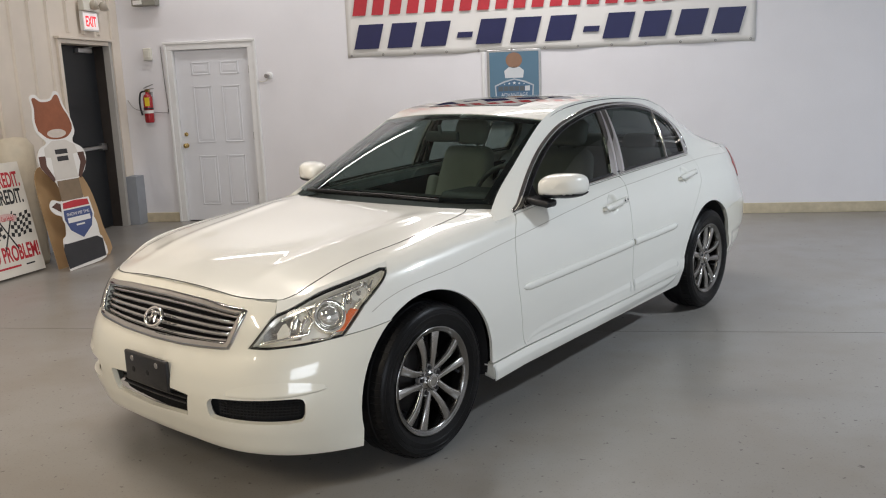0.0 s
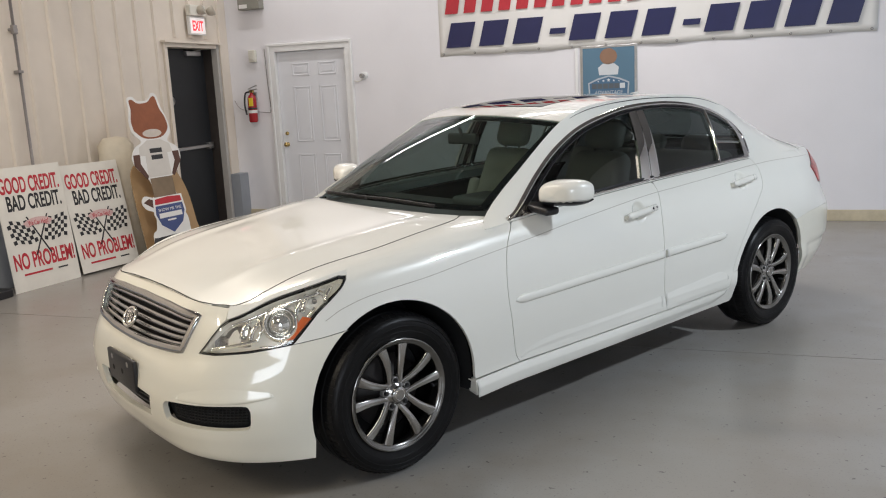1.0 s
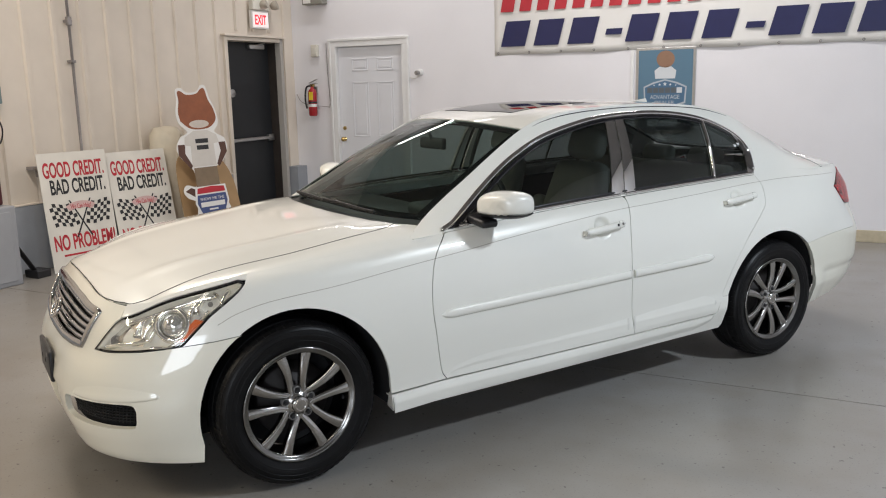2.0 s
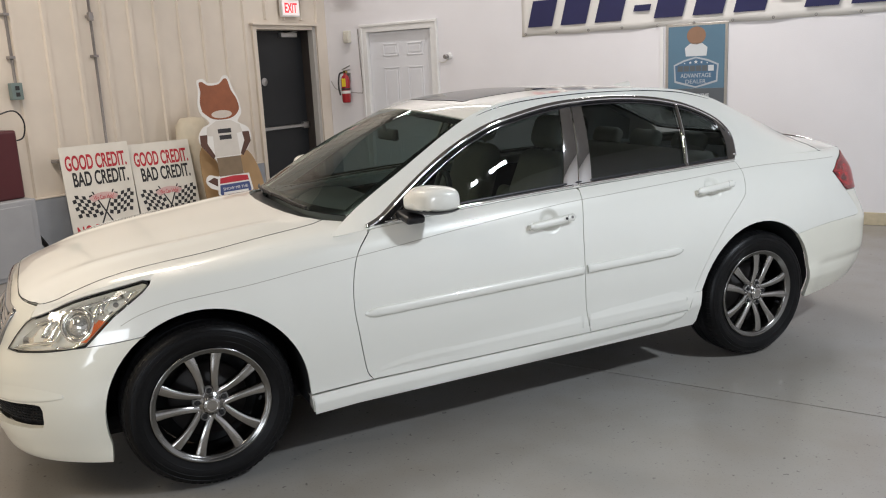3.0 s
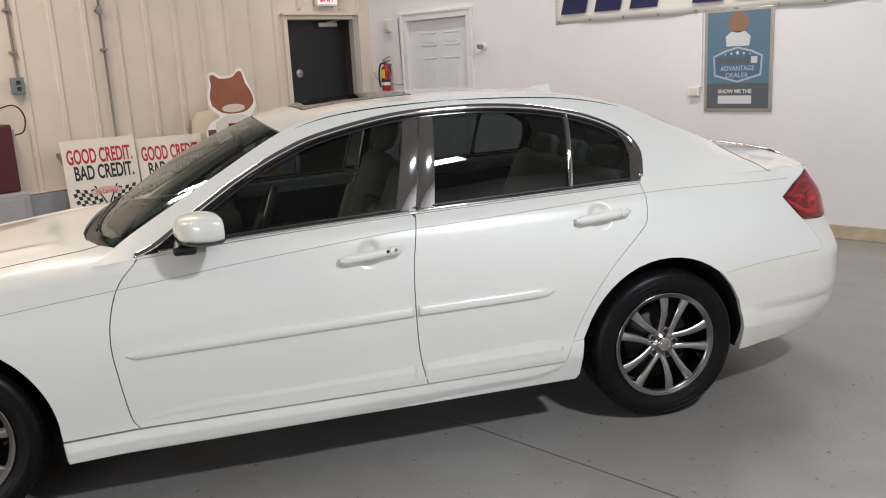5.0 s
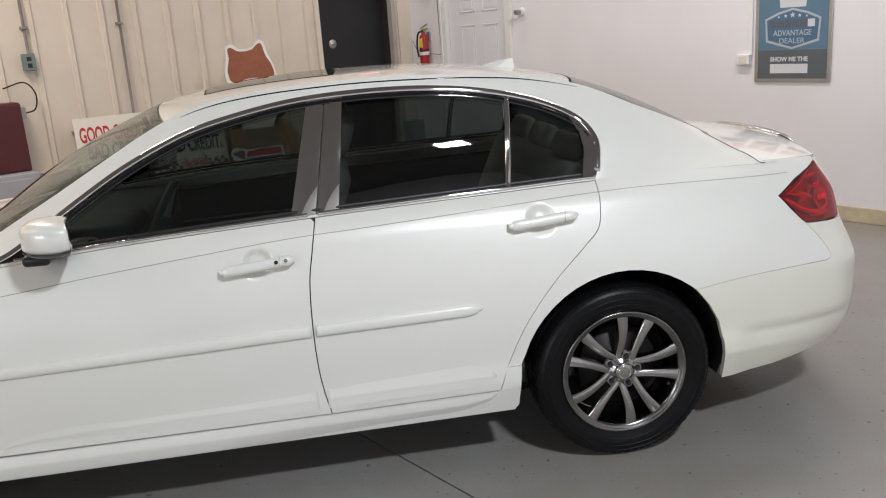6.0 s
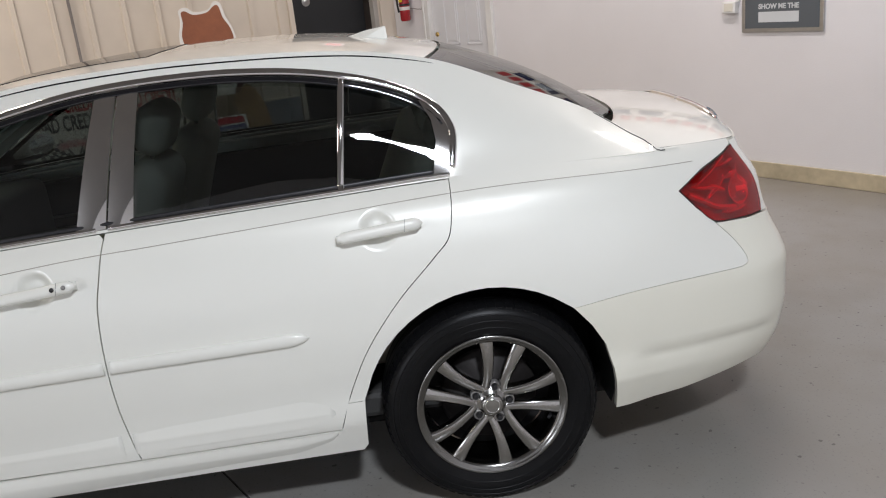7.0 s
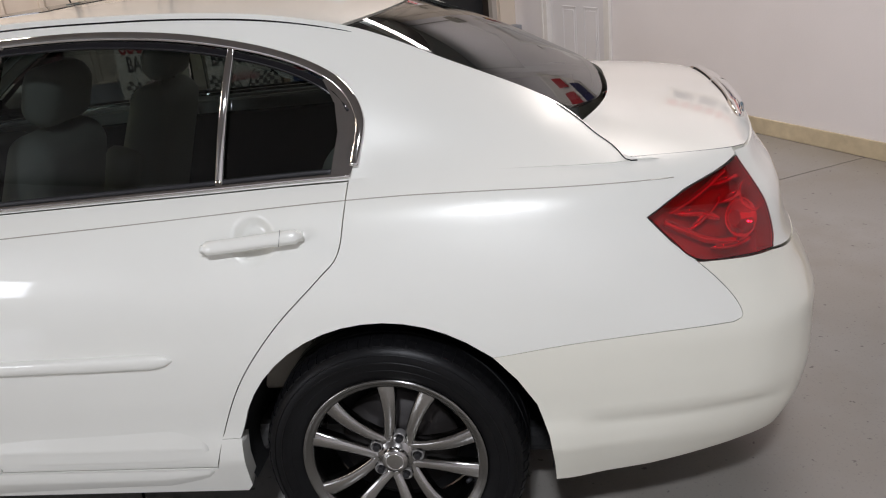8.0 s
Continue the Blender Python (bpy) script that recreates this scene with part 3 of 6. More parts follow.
def top_z(u):
    """Upper line of the window opening."""
    w = np.array(WINDOW)
    w = w[:int(np.argmax(w[:, 0]))]
    return float(np.interp(u, w[:, 0], w[:, 1]))


for mir in (False, True):
    # doors, with dished handle pockets
    top_f = [(s, float(zb(s)) - .004) for s in np.linspace(1.775, .74, 24)]
    dish_f, dish_r = arc(1.585, .876, .058, 0, 345, 23), arc(2.568, .927, .058, 0, 345, 23)
    door = skin("front_door", DOOR_A + DOOR_B[::-1][:-1] + top_f, ring, PAINT, car, mirror=mir, step=0.028, holes=[dish_f])
    top_r = [(s, float(zb(s)) - .004) for s in np.linspace(2.78, 1.80, 24)]
    rear = skin("rear_door", [(q[0] + .0, q[1]) for q in DOOR_B] + DOOR_C[::-1] + top_r, ring, PAINT, car, mirror=mir, step=0.028, holes=[dish_r])
    handles(door, dish_f, (1.585, .876), [(1.462, .859), (1.585, .868), (1.712, .880)], mir, True)
    handles(rear, dish_r, (2.568, .927), [(2.448, .912), (2.57, .921), (2.698, .931)], mir, False)
    # sill
    sill = skin("sill", [(.395, .295), (.66, .308), (1.2, .312), (1.78, .314), (2.384, .320), (2.412, .4125), (2.466, .4145), (2.456, .25), (2.44, .228), (1.4, .222), (.6, .218), (.40, .222)], ring, PAINT, car, mirror=mir, step=0.03, depth=0.05, gap=0.001)
    ledge = ((.0, -.001), (-.004, .0008), (-.028, .0056), (-.033, .0062), (-.040, .0054), (-.070, .0010), (-.076, -.001))
    strip("sill_ledge", [(.402, .289), (.66, .303), (1.2, .307), (1.78, .309), (2.37, .315)], ring, 1, 1, PAINT, sill, "", mir, taper=0.14, ends=(0, 1), sec=ledge)
    # quarter panel below the shoulder
    arch = [q for q in ARCH_R if q[1] > .425]
    arch = [q for q in arch if not (q[0] > 2.9 and q[1] < .640)]
    tail_in = [(3.79, 1.013), (3.60, .9645), (3.4965, .918), (3.548, .8605)]
    skin("quarter_panel", [q for q in DOOR_C if q[1] > .425] + [(2.412, .4125), (2.464, .4145)] + arch[::-1] + SEAM + tail_in[::-1] + tops(3.785, 2.80, 40, -.003), ring, PAINT, car, mirror=mir, step=0.022, gap=0.0008, blend=blend_quarter)
    # roof side, pillars and the sweep down to the boot, with the opening of the side windows
    up = [(u, float(edge_z(u))) for u in np.linspace(.565, 3.50, 90)]
    low = [(u, float(zb(u)) - .004) for u in np.linspace(3.52, .565, 90)]
    skin("cabin_side", up + low, flank, PAINT, car, mirror=mir, step=0.025, holes=[LOOP], gap=0.0, depth=0.02, blend=blend_sail)
    # dark strip drawing the gap's shade between cabin side and boot
    strip("shut_line_shade", [(u, float(edge_z(u)) - .004) for u in np.linspace(3.29, 3.47, 14)], flank, .0030, .0010, SHADOWBLACK, car, "", mir, lift=0.0008)
    # glass
    g1 = [q for q in WINDOW if .78 < q[0] < 1.81] + [(1.81, top_z(1.81)), (1.72, 1.004)] + [(u, float(zb(u)) + .004) for u in np.linspace(1.70, .82, 18)]
    skin("window", g1, flank, TINT, door, "tinted side window", mirror=mir, step=0.05, depth=0.004, lift=-0.012, gap=0.0)
    g2 = [(1.865, 1.012), (1.912, top_z(1.912))] + [q for q in WINDOW if 1.92 < q[0] < 2.48] + [(2.502, top_z(2.502)), (2.468, 1.03)]
    skin("window", g2, flank, TINT, rear, "tinted side window", mirror=mir, step=0.05, depth=0.004, lift=-0.012, gap=0.0)
    g3 = [(2.478, 1.03), (2.512, top_z(2.512))] + [q for q in WINDOW if q[0] > 2.52 and q[1] > 1.045] + [(2.78, 1.040)]
    skin("quarter_window", g3, flank, TINT, rear, "tinted quarter window", mirror=mir, step=0.05, depth=0.004, lift=-0.012, gap=0.0)
    # bright trim round the windows
    strip("window_trim", WINDOW[1:-3], flank, .024, .009, CHROME, car, "polished chrome window surround", mir)
    strip("window_seal", [(q[0] * .985 + .03, q[1] - .020) for q in WINDOW[8:-14]], flank, .020, .006, GLOSSBLACK, car, "", mir)
    strip("belt_trim", [(u, float(zb(u)) + .006) for u in np.linspace(.80, 1.765, 24)], flank, .014, .008, CHROME, door, "chrome belt strip", mir)
    strip("belt_trim", [(u, float(zb(u)) + .006) for u in np.linspace(1.80, 2.80, 24)], flank, .014, .008, CHROME, rear, "chrome belt strip", mir)
    strip("belt_seal", [(u, float(zb(u)) + .019) for u in np.linspace(.86, 2.76, 40)], flank, .012, .004, BLACK, car, "", mir)
    def crowned(uc, slope):
        def at(u, z):
            p = flank(u, z)
            p[..., 1] += .003 * (1 - np.clip((u - uc - slope * (z - 1.0)) / .042, -1.2, 1.2) ** 2)
            return p
        return at
    skin("pillar_cover", [(1.708, 1.008), (1.7935, 1.012), (1.8600, top_z(1.86) - .006), (1.798, top_z(1.798) - .006)], crowned(1.752, .205), PILLARCHROME, door, "chrome pillar cover", mirror=mir, step=0.018, lift=0.002, gap=0.001)
    skin("pillar_cover", [(1.7975, 1.013), (1.873, 1.018), (1.924, top_z(1.924) - .006), (1.8640, top_z(1.864) - .006)], crowned(1.835, .155), PILLARCHROME, rear, "chrome pillar cover", mirror=mir, step=0.018, lift=0.002, gap=0.001)
    strip("divider_bar", [(2.474, 1.036), (2.494, 1.2), (2.512, top_z(2.512) - .012)], flank, .020, .008, CHROME, rear, "bright divider bar", mir)
    skin("corner_chrome", [(2.80, 1.042), (2.752, 1.045), (2.772, 1.14), (2.765, 1.20), (2.735, 1.255), (2.775, 1.255), (2.822, 1.18), (2.818, 1.09)], flank, CHROME, rear, "chrome window corner", mirror=mir, step=0.03, lift=0.006, gap=0.0)
    # rubbing strips on the doors
    strip("moulding", [(.648, .602), (1.2, .617), (1.738, .632)], ring, .040, .013, PAINT, door, "body-coloured rubbing strip", mir, taper=0.05, ends=(1, 0))
    strip("moulding", [(1.757, .633), (2.1, .640), (2.332, .646)], ring, .040, .013, PAINT, rear, "body-coloured rubbing strip", mir, taper=0.05, ends=(0, 1))
    # undercut crease low on the doors: a soft swell above, a sharp step in below
    under = ((.055, -.0010), (.040, .0002), (.022, .0010), (.008, .0021), (.001, .0027), (-.004, .0019), (-.012, .0009), (-.026, .0002), (-.036, -.0010))
    strip("door_crease", [(.672, .330), (.72, .346), (.80, .356), (.95, .363), (1.2, .368), (1.53, .373), (1.738, .376)], ring, 1, 1, PAINT, door, "", mir, taper=0.25, ends=(1, 0), sec=under)
    strip("door_crease", [(1.770, .377), (2.1, .382), (2.372, .386)], ring, 1, 1, PAINT, rear, "", mir, taper=0.10, ends=(0, 1), sec=under)
    # pinstripe
    PIN = mat("tan_pinstripe", (0.40, 0.37, 0.31), 0.4, 0, 0.5, 0.1, 40)
    stripe = smooth_line([(-.30, .70), (-.22, .735), (-.08, .765), (.2, .79), (.45, .82), (.80, .858), (1.1, .893), (1.64, .943), (1.94, .958), (2.3, .975), (2.78, .999), (3.1, 1.003), (3.58, .990)])
    strip("pinstripe", stripe, ring, .0026, .0006, PIN, car, "thin tan pinstripe along the flank", mir)
    # head lamp: bowl, reflectors, projector, amber piece and clear cover
    lampob = skin("headlight", shrink(dense(LAMP, .02), .004), ring, LAMPBOWL, car, "clear headlight with chrome reflectors and amber marker", mirror=mir, step=0.02, lift=-0.040, depth=-0.038)
    strip("lamp_seal", LAMP, ring, .0032, .002, BLACK, lampob, "black rubber seal", mir, closed=True)
    skin("cover", LAMP, ring, CLEAR, lampob, "clear lamp cover", mirror=mir, step=0.02, lift=0.0, depth=0.004)
    knob("projector_ring", ring, -.478, .712, [(.070, -.01), (.066, .012), (.054, .018), (.048, .006), (.046, -.02)], REFLECTOR, lampob, "chrome projector ring", mir, -.030)
    knob("projector_lens", ring, -.478, .712, [(.046, -.004), (.040, .008), (.028, .017), (.012, .022), (0, .0235)], LENSGREY, lampob, "silvery projector lens", mir, -.030)
    knob("high_beam", ring, -.325, .785, [(.046, .012), (.040, -.006), (.026, -.022), (.010, -.03), (0, -.03)], REFLECTOR, lampob, "", mir, -.030)
    knob("high_beam_bulb", ring, -.325, .785, [(.010, -.03), (.010, -.006), (.006, .002), (0, .004)], HOUSING, lampob, "", mir, -.030)
    skin("indicator_bowl", [(-.79, .628), (-.70, .632), (-.615, .636), (-.60, .69), (-.63, .728), (-.70, .708), (-.745, .675)], dish_map(-.69, .67, .10, .02), REFLECTOR, lampob, "chrome indicator bowl", mirror=mir, step=0.02, lift=-0.028, depth=0.01, gap=0)
    strip("bezel", [(-.80, .625), (-.68, .642), (-.58, .655), (-.555, .70), (-.575, .75)], ring, .014, .012, REFLECTOR, lampob, "", mir, lift=-0.030)
    strip("bezel", [(-.57, .63), (-.50, .628), (-.44, .655), (-.37, .72), (-.33, .755)], ring, .012, .012, REFLECTOR, lampob, "", mir, lift=-0.026)
    for s_, z_ in ((-.60, .70), (-.64, .712), (-.40, .775), (-.37, .79), (-.27, .81)):
        strip("reflector_facet", [(s_ - .012, z_ - .045), (s_, z_ - .01), (s_ + .026, z_ + .022)], ring, .020, .014, REFLECTOR, lampob, "", mir, lift=-0.036)
    strip("light_guide", smooth_line([(-.70, .718), (-.60, .742), (-.45, .784), (-.30, .812)]), ring, .016, .012, REFLECTOR, lampob, "", mir, lift=-0.030)
    skin("amber_marker", [(-.462, .650), (-.434, .648), (-.350, .718), (-.385, .728)], ring, AMBER, lampob, "amber side marker", mirror=mir, step=0.015, lift=-0.014, depth=0.01, gap=0)
    # tail lamp
    tail = skin("tail_light", TAIL, ring, REDLENS, car, "red wraparound tail light", mirror=mir, step=0.015, lift=-0.042, depth=-0.040)
    skin("cover", TAIL, ring, REDGLASS, tail, "red lamp cover", mirror=mir, step=0.015, lift=0.005, depth=0.012)
    strip("lamp_seal", TAIL, ring, .0020, .002, BLACK, tail, "", mir, closed=True, lift=0.001)
    for line, w in (([(3.575, .918), (3.64, .912), (3.70, .885)], .020), ([(3.60, .872), (3.66, .905), (3.71, .945)], .014), ([(3.69, .965), (3.76, .972), (3.83, .972)], .016), ([(3.66, .825), (3.72, .822), (3.80, .830)], .014), ([(3.70, .925), (3.76, .937), (3.80, .940)], .020)):
        strip("reflector_facet", line, ring, w, .016, REFLECTOR, tail, "", mir, taper=0.03, lift=-.024)
    knob("lamp_bowl", ring, 3.765, .880, [(.048, .010), (.045, .012), (.036, .002), (.022, -.010), (0, -.014)], REFLECTOR, tail, "round reflector", mir, -.032)
    knob("lamp_bowl", ring, 3.822, .925, [(.040, .016), (.036, .020), (.030, .006), (.018, -.010), (0, -.012)], REFLECTOR, tail, "round reflector", mir, -.032)
    strip("light_guide", smooth_line([(3.545, .905), (3.60, .875), (3.66, .845), (3.74, .83)]), ring, .020, .012, REFLECTOR, tail, "", mir, lift=-.030)
    strip("light_guide", smooth_line([(3.56, .92), (3.63, .945), (3.70, .975), (3.75, .99)]), ring, .014, .012, REFLECTOR, tail, "", mir, lift=-.030)

# rear bumper and boot face
rb = [(3.255, .243), (3.5, .255), (3.74, .285), (3.9, .30), (S1, .30)]
rbh = [(3.252, .30), (3.24, .40), (3.215, .49), (3.172, .563)] + SEAM + [(3.75, .792), (3.850, .788), (4.1, .76), (S1, .76)]
rear_bumper = skin("rear_bumper", rb[::-1] + rbh + [(2 * S1 - s, z) for s, z in reversed((rb[::-1] + rbh)[1:-1])], full_ring_rear, BUMPERPAINT, car, "slightly creamier white bumper cover", step=0.022, depth=0.02, gap=0.0008)
def across(low, high):
    """A closed outline over both halves of the tail, from a lower and an upper line that meet its middle."""
    return low + [(2 * S1 - a, b) for a, b in reversed(low[:-1])] + [(2 * S1 - a, b) for a, b in reversed(high[1:])] + high


face = [(3.856, .791), (4.1, .766), (S1, .766)]
faceup = [(S1, 1.036), (4.1, 1.027), (3.80, 1.023), (3.796, 1.015), (3.829, .968), (3.857, .902), (3.869, .832)]
boot_face = skin("boot_face", across(face, faceup), full_ring_rear, PAINT, car, step=0.03)

back = [(3.60, .74), (4.1, .72), (S1, .72)]
backup = [(S1, .99), (4.1, .98), (3.78, .97), (3.60, .92), (3.60, .84)]
skin("rear_panel", across(back, backup), full_ring_rear, PAINT, car, step=0.05, lift=-0.05, gap=0)

rw = [(float(rear_low(np.array(w))[0]) + .01, .527 * w) for w in np.linspace(1, 0, 14)]
bh = [(u, v) for u, v in smooth_line([(3.335, .535), (3.352, .585), (3.376, .632), (3.400, .660), (3.430, .682)])]
bend = [(float(ring(s, zb(s))[0]) - .003, float(ring(s, zb(s))[1]) - .003) for s in np.linspace(3.50, S1, 34)]
boot_half = rw[::-1] + bh[1:] + bend
for mir in (False, True):
    # white backing added so the boot lid's corner gap does not read dark
    gap_edge = [(u, float(edge_rear(np.array(u))[0]) - .035) for u in np.linspace(3.30, 3.60, 10)]
    skin("boot_gap_filler", [(3.26, .50)] + [(u, min(v, .60 + 1.1 * (u - 3.28))) for u, v in gap_edge] + [(3.60, .56), (3.45, .50)], boot_map, PAINT, car, mirror=mir, step=0.03, gap=0, lift=-0.004, depth=0.002)
boot = skin("boot_lid", boot_half + [(u, -v) for u, v in reversed(boot_half[1:-1])], boot_map, PAINT, car, step=0.025, gap=0.002)

# dark strips laid on top draw the shade in the boot lid gap
for mir in (1, -1):
    line = [(u, v * mir) for u, v in bh + bend[:12]]
    strip("boot_gap_shade", line, boot_map, .0017, .0008, SHADOWBLACK, boot, "dark strip drawn for the shade in the boot lid gap", lift=0.0006)

# roof, glass
roof_poly = []
for w in np.linspace(-1, 1, 30):
    roof_poly.append((1.215 + .085 * w * w, w))
for u in np.linspace(1.315, 2.77, 40):
    roof_poly.append((u, 1.0))
for w in np.linspace(1, -1, 30):
    roof_poly.append((2.855 - .08 * w * w, w))
for u in np.linspace(2.77, 1.315, 40):
    roof_poly.append((u, -1.0))
SUN = [(1.42, -.58), (1.90, -.60), (1.92, 0), (1.90, .60), (1.42, .58), (1.385, 0)]
SUN = dense(SUN, .05)
roof = skin("roof", roof_poly, roof_map, PAINT, car, holes=[SUN], step=0.04, gap=0.003)
skin("sunroof", SUN, roof_map, SUNGLASS, car, "dark glass sunroof panel", step=0.05, gap=0.004, lift=0.002)
for mir in (False, True):
    strip("roof_moulding", [(u, float(zb(u) + .965 * (edge_z(u) - zb(u)))) for u in np.linspace(1.36, 2.80, 60)], flank, .005, .002, GLOSSBLACK, car, "thin black roof moulding", mirror=mir, taper=0.25)
wsp = [(w, 0.0) for w in np.linspace(-1, 1, 40)] + [(1.0, r) for r in np.linspace(.05, .95, 20)] + [(w, 1.0) for w in np.linspace(1, -1, 40)] + [(-1.0, r) for r in np.linspace(.95, .05, 20)]
windscreen = skin("windshield", wsp, screen_map, SCREEN, car, "slightly green windshield glass", step=0.06, gap=0.006, depth=0.005)
rear_glass = skin("rear_window", wsp, rear_map, TINT, car, "dark rear window glass", step=0.06, gap=0.006, depth=0.005)
for fm, nm in ((screen_map, "windshield_surround"), (rear_map, "rear_window_surround")):
    inner = [tuple(q) for q in shrink(dense(wsp, .04), .055)]
    skin(nm, wsp, fm, GLOSSBLACK, car, "black glass border", holes=[inner], step=0.05, gap=0.004, depth=0.004, lift=-0.006)

# ---------------------------------------------------------------- wheels


def wheel(u0, side, spin):
    """side: 1 for the driver's side, -1 for the other."""
    def ax(a, b, h):
        return (u0 + a, -side * h, 0.335 + b)
    H = 0.865
    tyre_prof = [(.222, H - .19), (.235, H - .205), (.28, H - .222), (.315, H - .215), (.331, H - .19), (.3355, H - .15), (.3365, H - .105), (.3355, H - .06), (.331, H - .02),
                 (.318, H + .004), (.300, H + .0125), (.280, H + .014), (.262, H + .009), (.245, H + .001), (.232, H - .003), (.226, H - .012), (.222, H - .03)]
    v, f = lathe(tyre_prof, 96, ax)
    tyre = mesh_ob("wheel", v, f, RUBBER, car, "black tyre on a bright multi-spoke alloy wheel")
    side_rings = [lathe([(r, H + o - .001), (r + .0012, H + o + .0012), (r + .0030, H + o + .0012), (r + .0042, H + o - .001)], 96, ax) for r, o in ((.262, .0092), (.285, .0142), (.304, .0115))]
    merge("sidewall_bead", side_rings, RUBBER, tyre)
    blocks = []
    for k in range(72):
        a0, a1 = 2 * math.pi * k / 72, 2 * math.pi * (k + .66) / 72
        vv = [ax(r * math.cos(a), r * math.sin(a), h) for a in (a0, a1) for r, h in ((.3355, H - .050), (.3330, H - .021), (.3245, H - .0025), (.3185, H - .002))]
        blocks.append((vv, [(0, 1, 5, 4), (1, 2, 6, 5), (2, 3, 7, 6), (0, 3, 2, 1), (4, 5, 6, 7)]))
    merge("tread_pattern", blocks, RUBBER, tyre, smooth=False)
    grooves = []
    for h in (H - .155, H - .105, H - .055):
        grooves.append(lathe([(.3372, h - .005), (.3374, h), (.3372, h + .005)], 96, ax))
    merge("tread_groove", grooves, SHADOWBLACK, tyre)
    rim_prof = [(.214, H - .18), (.210, H - .12), (.204, H - .06), (.206, H - .030), (.2085, H - .012), (.212, H - .004), (.219, H - .001), (.224, H + .001), (.2275, H + .005), (.234, H + .0055), (.2365, H - .001), (.234, H - .012)]
    v, f = lathe(rim_prof, 96, ax)
    rim = mesh_ob("rim", v, f, RIMALLOY, tyre, "alloy rim toned darker than its spokes for shade")
    # spokes in five pairs
    for k in range(5):
        base = math.radians(spin + 72 * k)
        for sg in (-1, 1):
            sec = []
            for i in range(13):
                t = i / 12
                r = .034 + .192 * t
                off = sg * (.0255 + .0365 * t ** 2.1)
                half = .0130 + .0060 * t + .0085 * t ** 3
                h = H - .022 + .016 * math.sin(math.pi * t * .75) + .004 * t
                th = .034 - .006 * t
                sec.append((r, off, half, h, th))
            verts, faces = [], []
            for r, off, half, h, th in sec:
                for a, dh in ((-1, -th), (-1, -.007), (-.80, -.002), (.35 * sg, .0012), (.80, -.002), (1, -.007), (1, -th)):
                    x, y = r, off + a * half
                    verts.append(ax(x * math.cos(base) - y * math.sin(base), x * math.sin(base) + y * math.cos(base), h + dh))
            n = 7
            for i in range(12):
                for a in range(n - 1):
                    faces.append((i * n + a, i * n + a + 1, (i + 1) * n + a + 1, (i + 1) * n + a))
            faces += [tuple(range(n)), tuple(range(12 * n, 13 * n))]
            mesh_ob("spoke", verts, faces, ALLOY, tyre)
    # hub with five nut wells
    hub_prof = [(.062, H - .06), (.060, H - .034), (.054, H - .026), (.044, H - .020), (.034, H - .012)]
    v, f = lathe(hub_prof, 48, ax)
    mesh_ob("hub", v, f, ALLOY, tyre)
    v, f = lathe([(.0, H + .002), (.020, H + .0018), (.031, H + .0002), (.0345, H - .005), (.035, H - .02)], 40, ax)
    capring = lathe([(.0205, H + .0016), (.0215, H + .0032), (.0235, H + .0032), (.0245, H + .0010)], 32, ax)
    cap = mesh_ob("centre_cap", v, f, ALLOY, tyre, "silver centre cap")
    mesh_ob("cap_ring", *capring, CHROME, cap)
    a = math.radians(spin + 72 * 3 + 36 + 8)
    v, f = tube([ax(.205 * math.cos(a), .205 * math.sin(a), H - .05), ax(.192 * math.cos(a), .192 * math.sin(a), H - .022)], .0055, 8)
    mesh_ob("valve", v, f, BLACK, tyre)
    for k in range(5):
        a = math.radians(spin + 72 * k)
        cx, cy = .0560 * math.cos(a), .0560 * math.sin(a)
        v, f = lathe([(.0165, H - .040), (.0160, H - .020), (.0135, H - .018), (.0125, H - .026), (.0, H - .026)], 20, lambda p, q, h: ax(cx + p, cy + q, h))
        mesh_ob("nut_well", v, f, HOUSING, tyre)
        v, f = lathe([(.0095, H - .026), (.0095, H - .012), (.0080, H - .010), (.0, H - .0095)], 6, lambda p, q, h: ax(cx + p, cy + q, h))
        mesh_ob("wheel_nut", v, f, BLACK, tyre, smooth=False)
    v, f = lathe([(.155, H - .10), (.150, H - .085), (.085, H - .085), (.075, H - .07), (.0, H - .07)], 64, ax)
    mesh_ob("brake_disc", v, f, DISC, tyre, "dull steel brake disc")
    v, f = lathe([(.210, H - .15), (.0, H - .15)], 48, ax)
    mesh_ob("backplate", v, f, SHADOWBLACK, tyre)
    return tyre


for u0, spin in ((0.0, 94), (2.85, 76)):
    wheel(u0, 1, spin)
    wheel(u0, -1, spin + 30)
    for side in (1, -1):
        # liner inside the arch
        v, f = [], []
        for i, a in enumerate(np.linspace(-12, 192, 40)):
            pu, pz = u0 + .400 * math.cos(math.radians(a)), .335 + .400 * math.sin(math.radians(a))
            lipv = float(ring(np.array(pu), np.array(max(pz, .2)))[1]) - .03
            for vv, rr in ((min(lipv, .85), .400), (.50, .400)):
                v.append((u0 + rr * math.cos(math.radians(a)), -side * vv, .335 + rr * math.sin(math.radians(a))))
        n = len(v) // 2
        f = [(2 * i, 2 * i + 1, 2 * i + 3, 2 * i + 2) for i in range(n - 1)]
        base = len(v)
        v += [(u0, -side * .50, .335)]
        f += [(2 * i + 1, 2 * i + 3, base) for i in range(n - 1)]
        mesh_ob("arch_liner", v, f, SHADOWBLACK, car)
part("underbody", box_bm(-.55, 3.35, -.66, .66, .21, .30, .03), SHADOWBLACK, car)
part("axle_floor", box_bm(.42, 2.42, -.80, .80, .215, .26, .02), SHADOWBLACK, car)

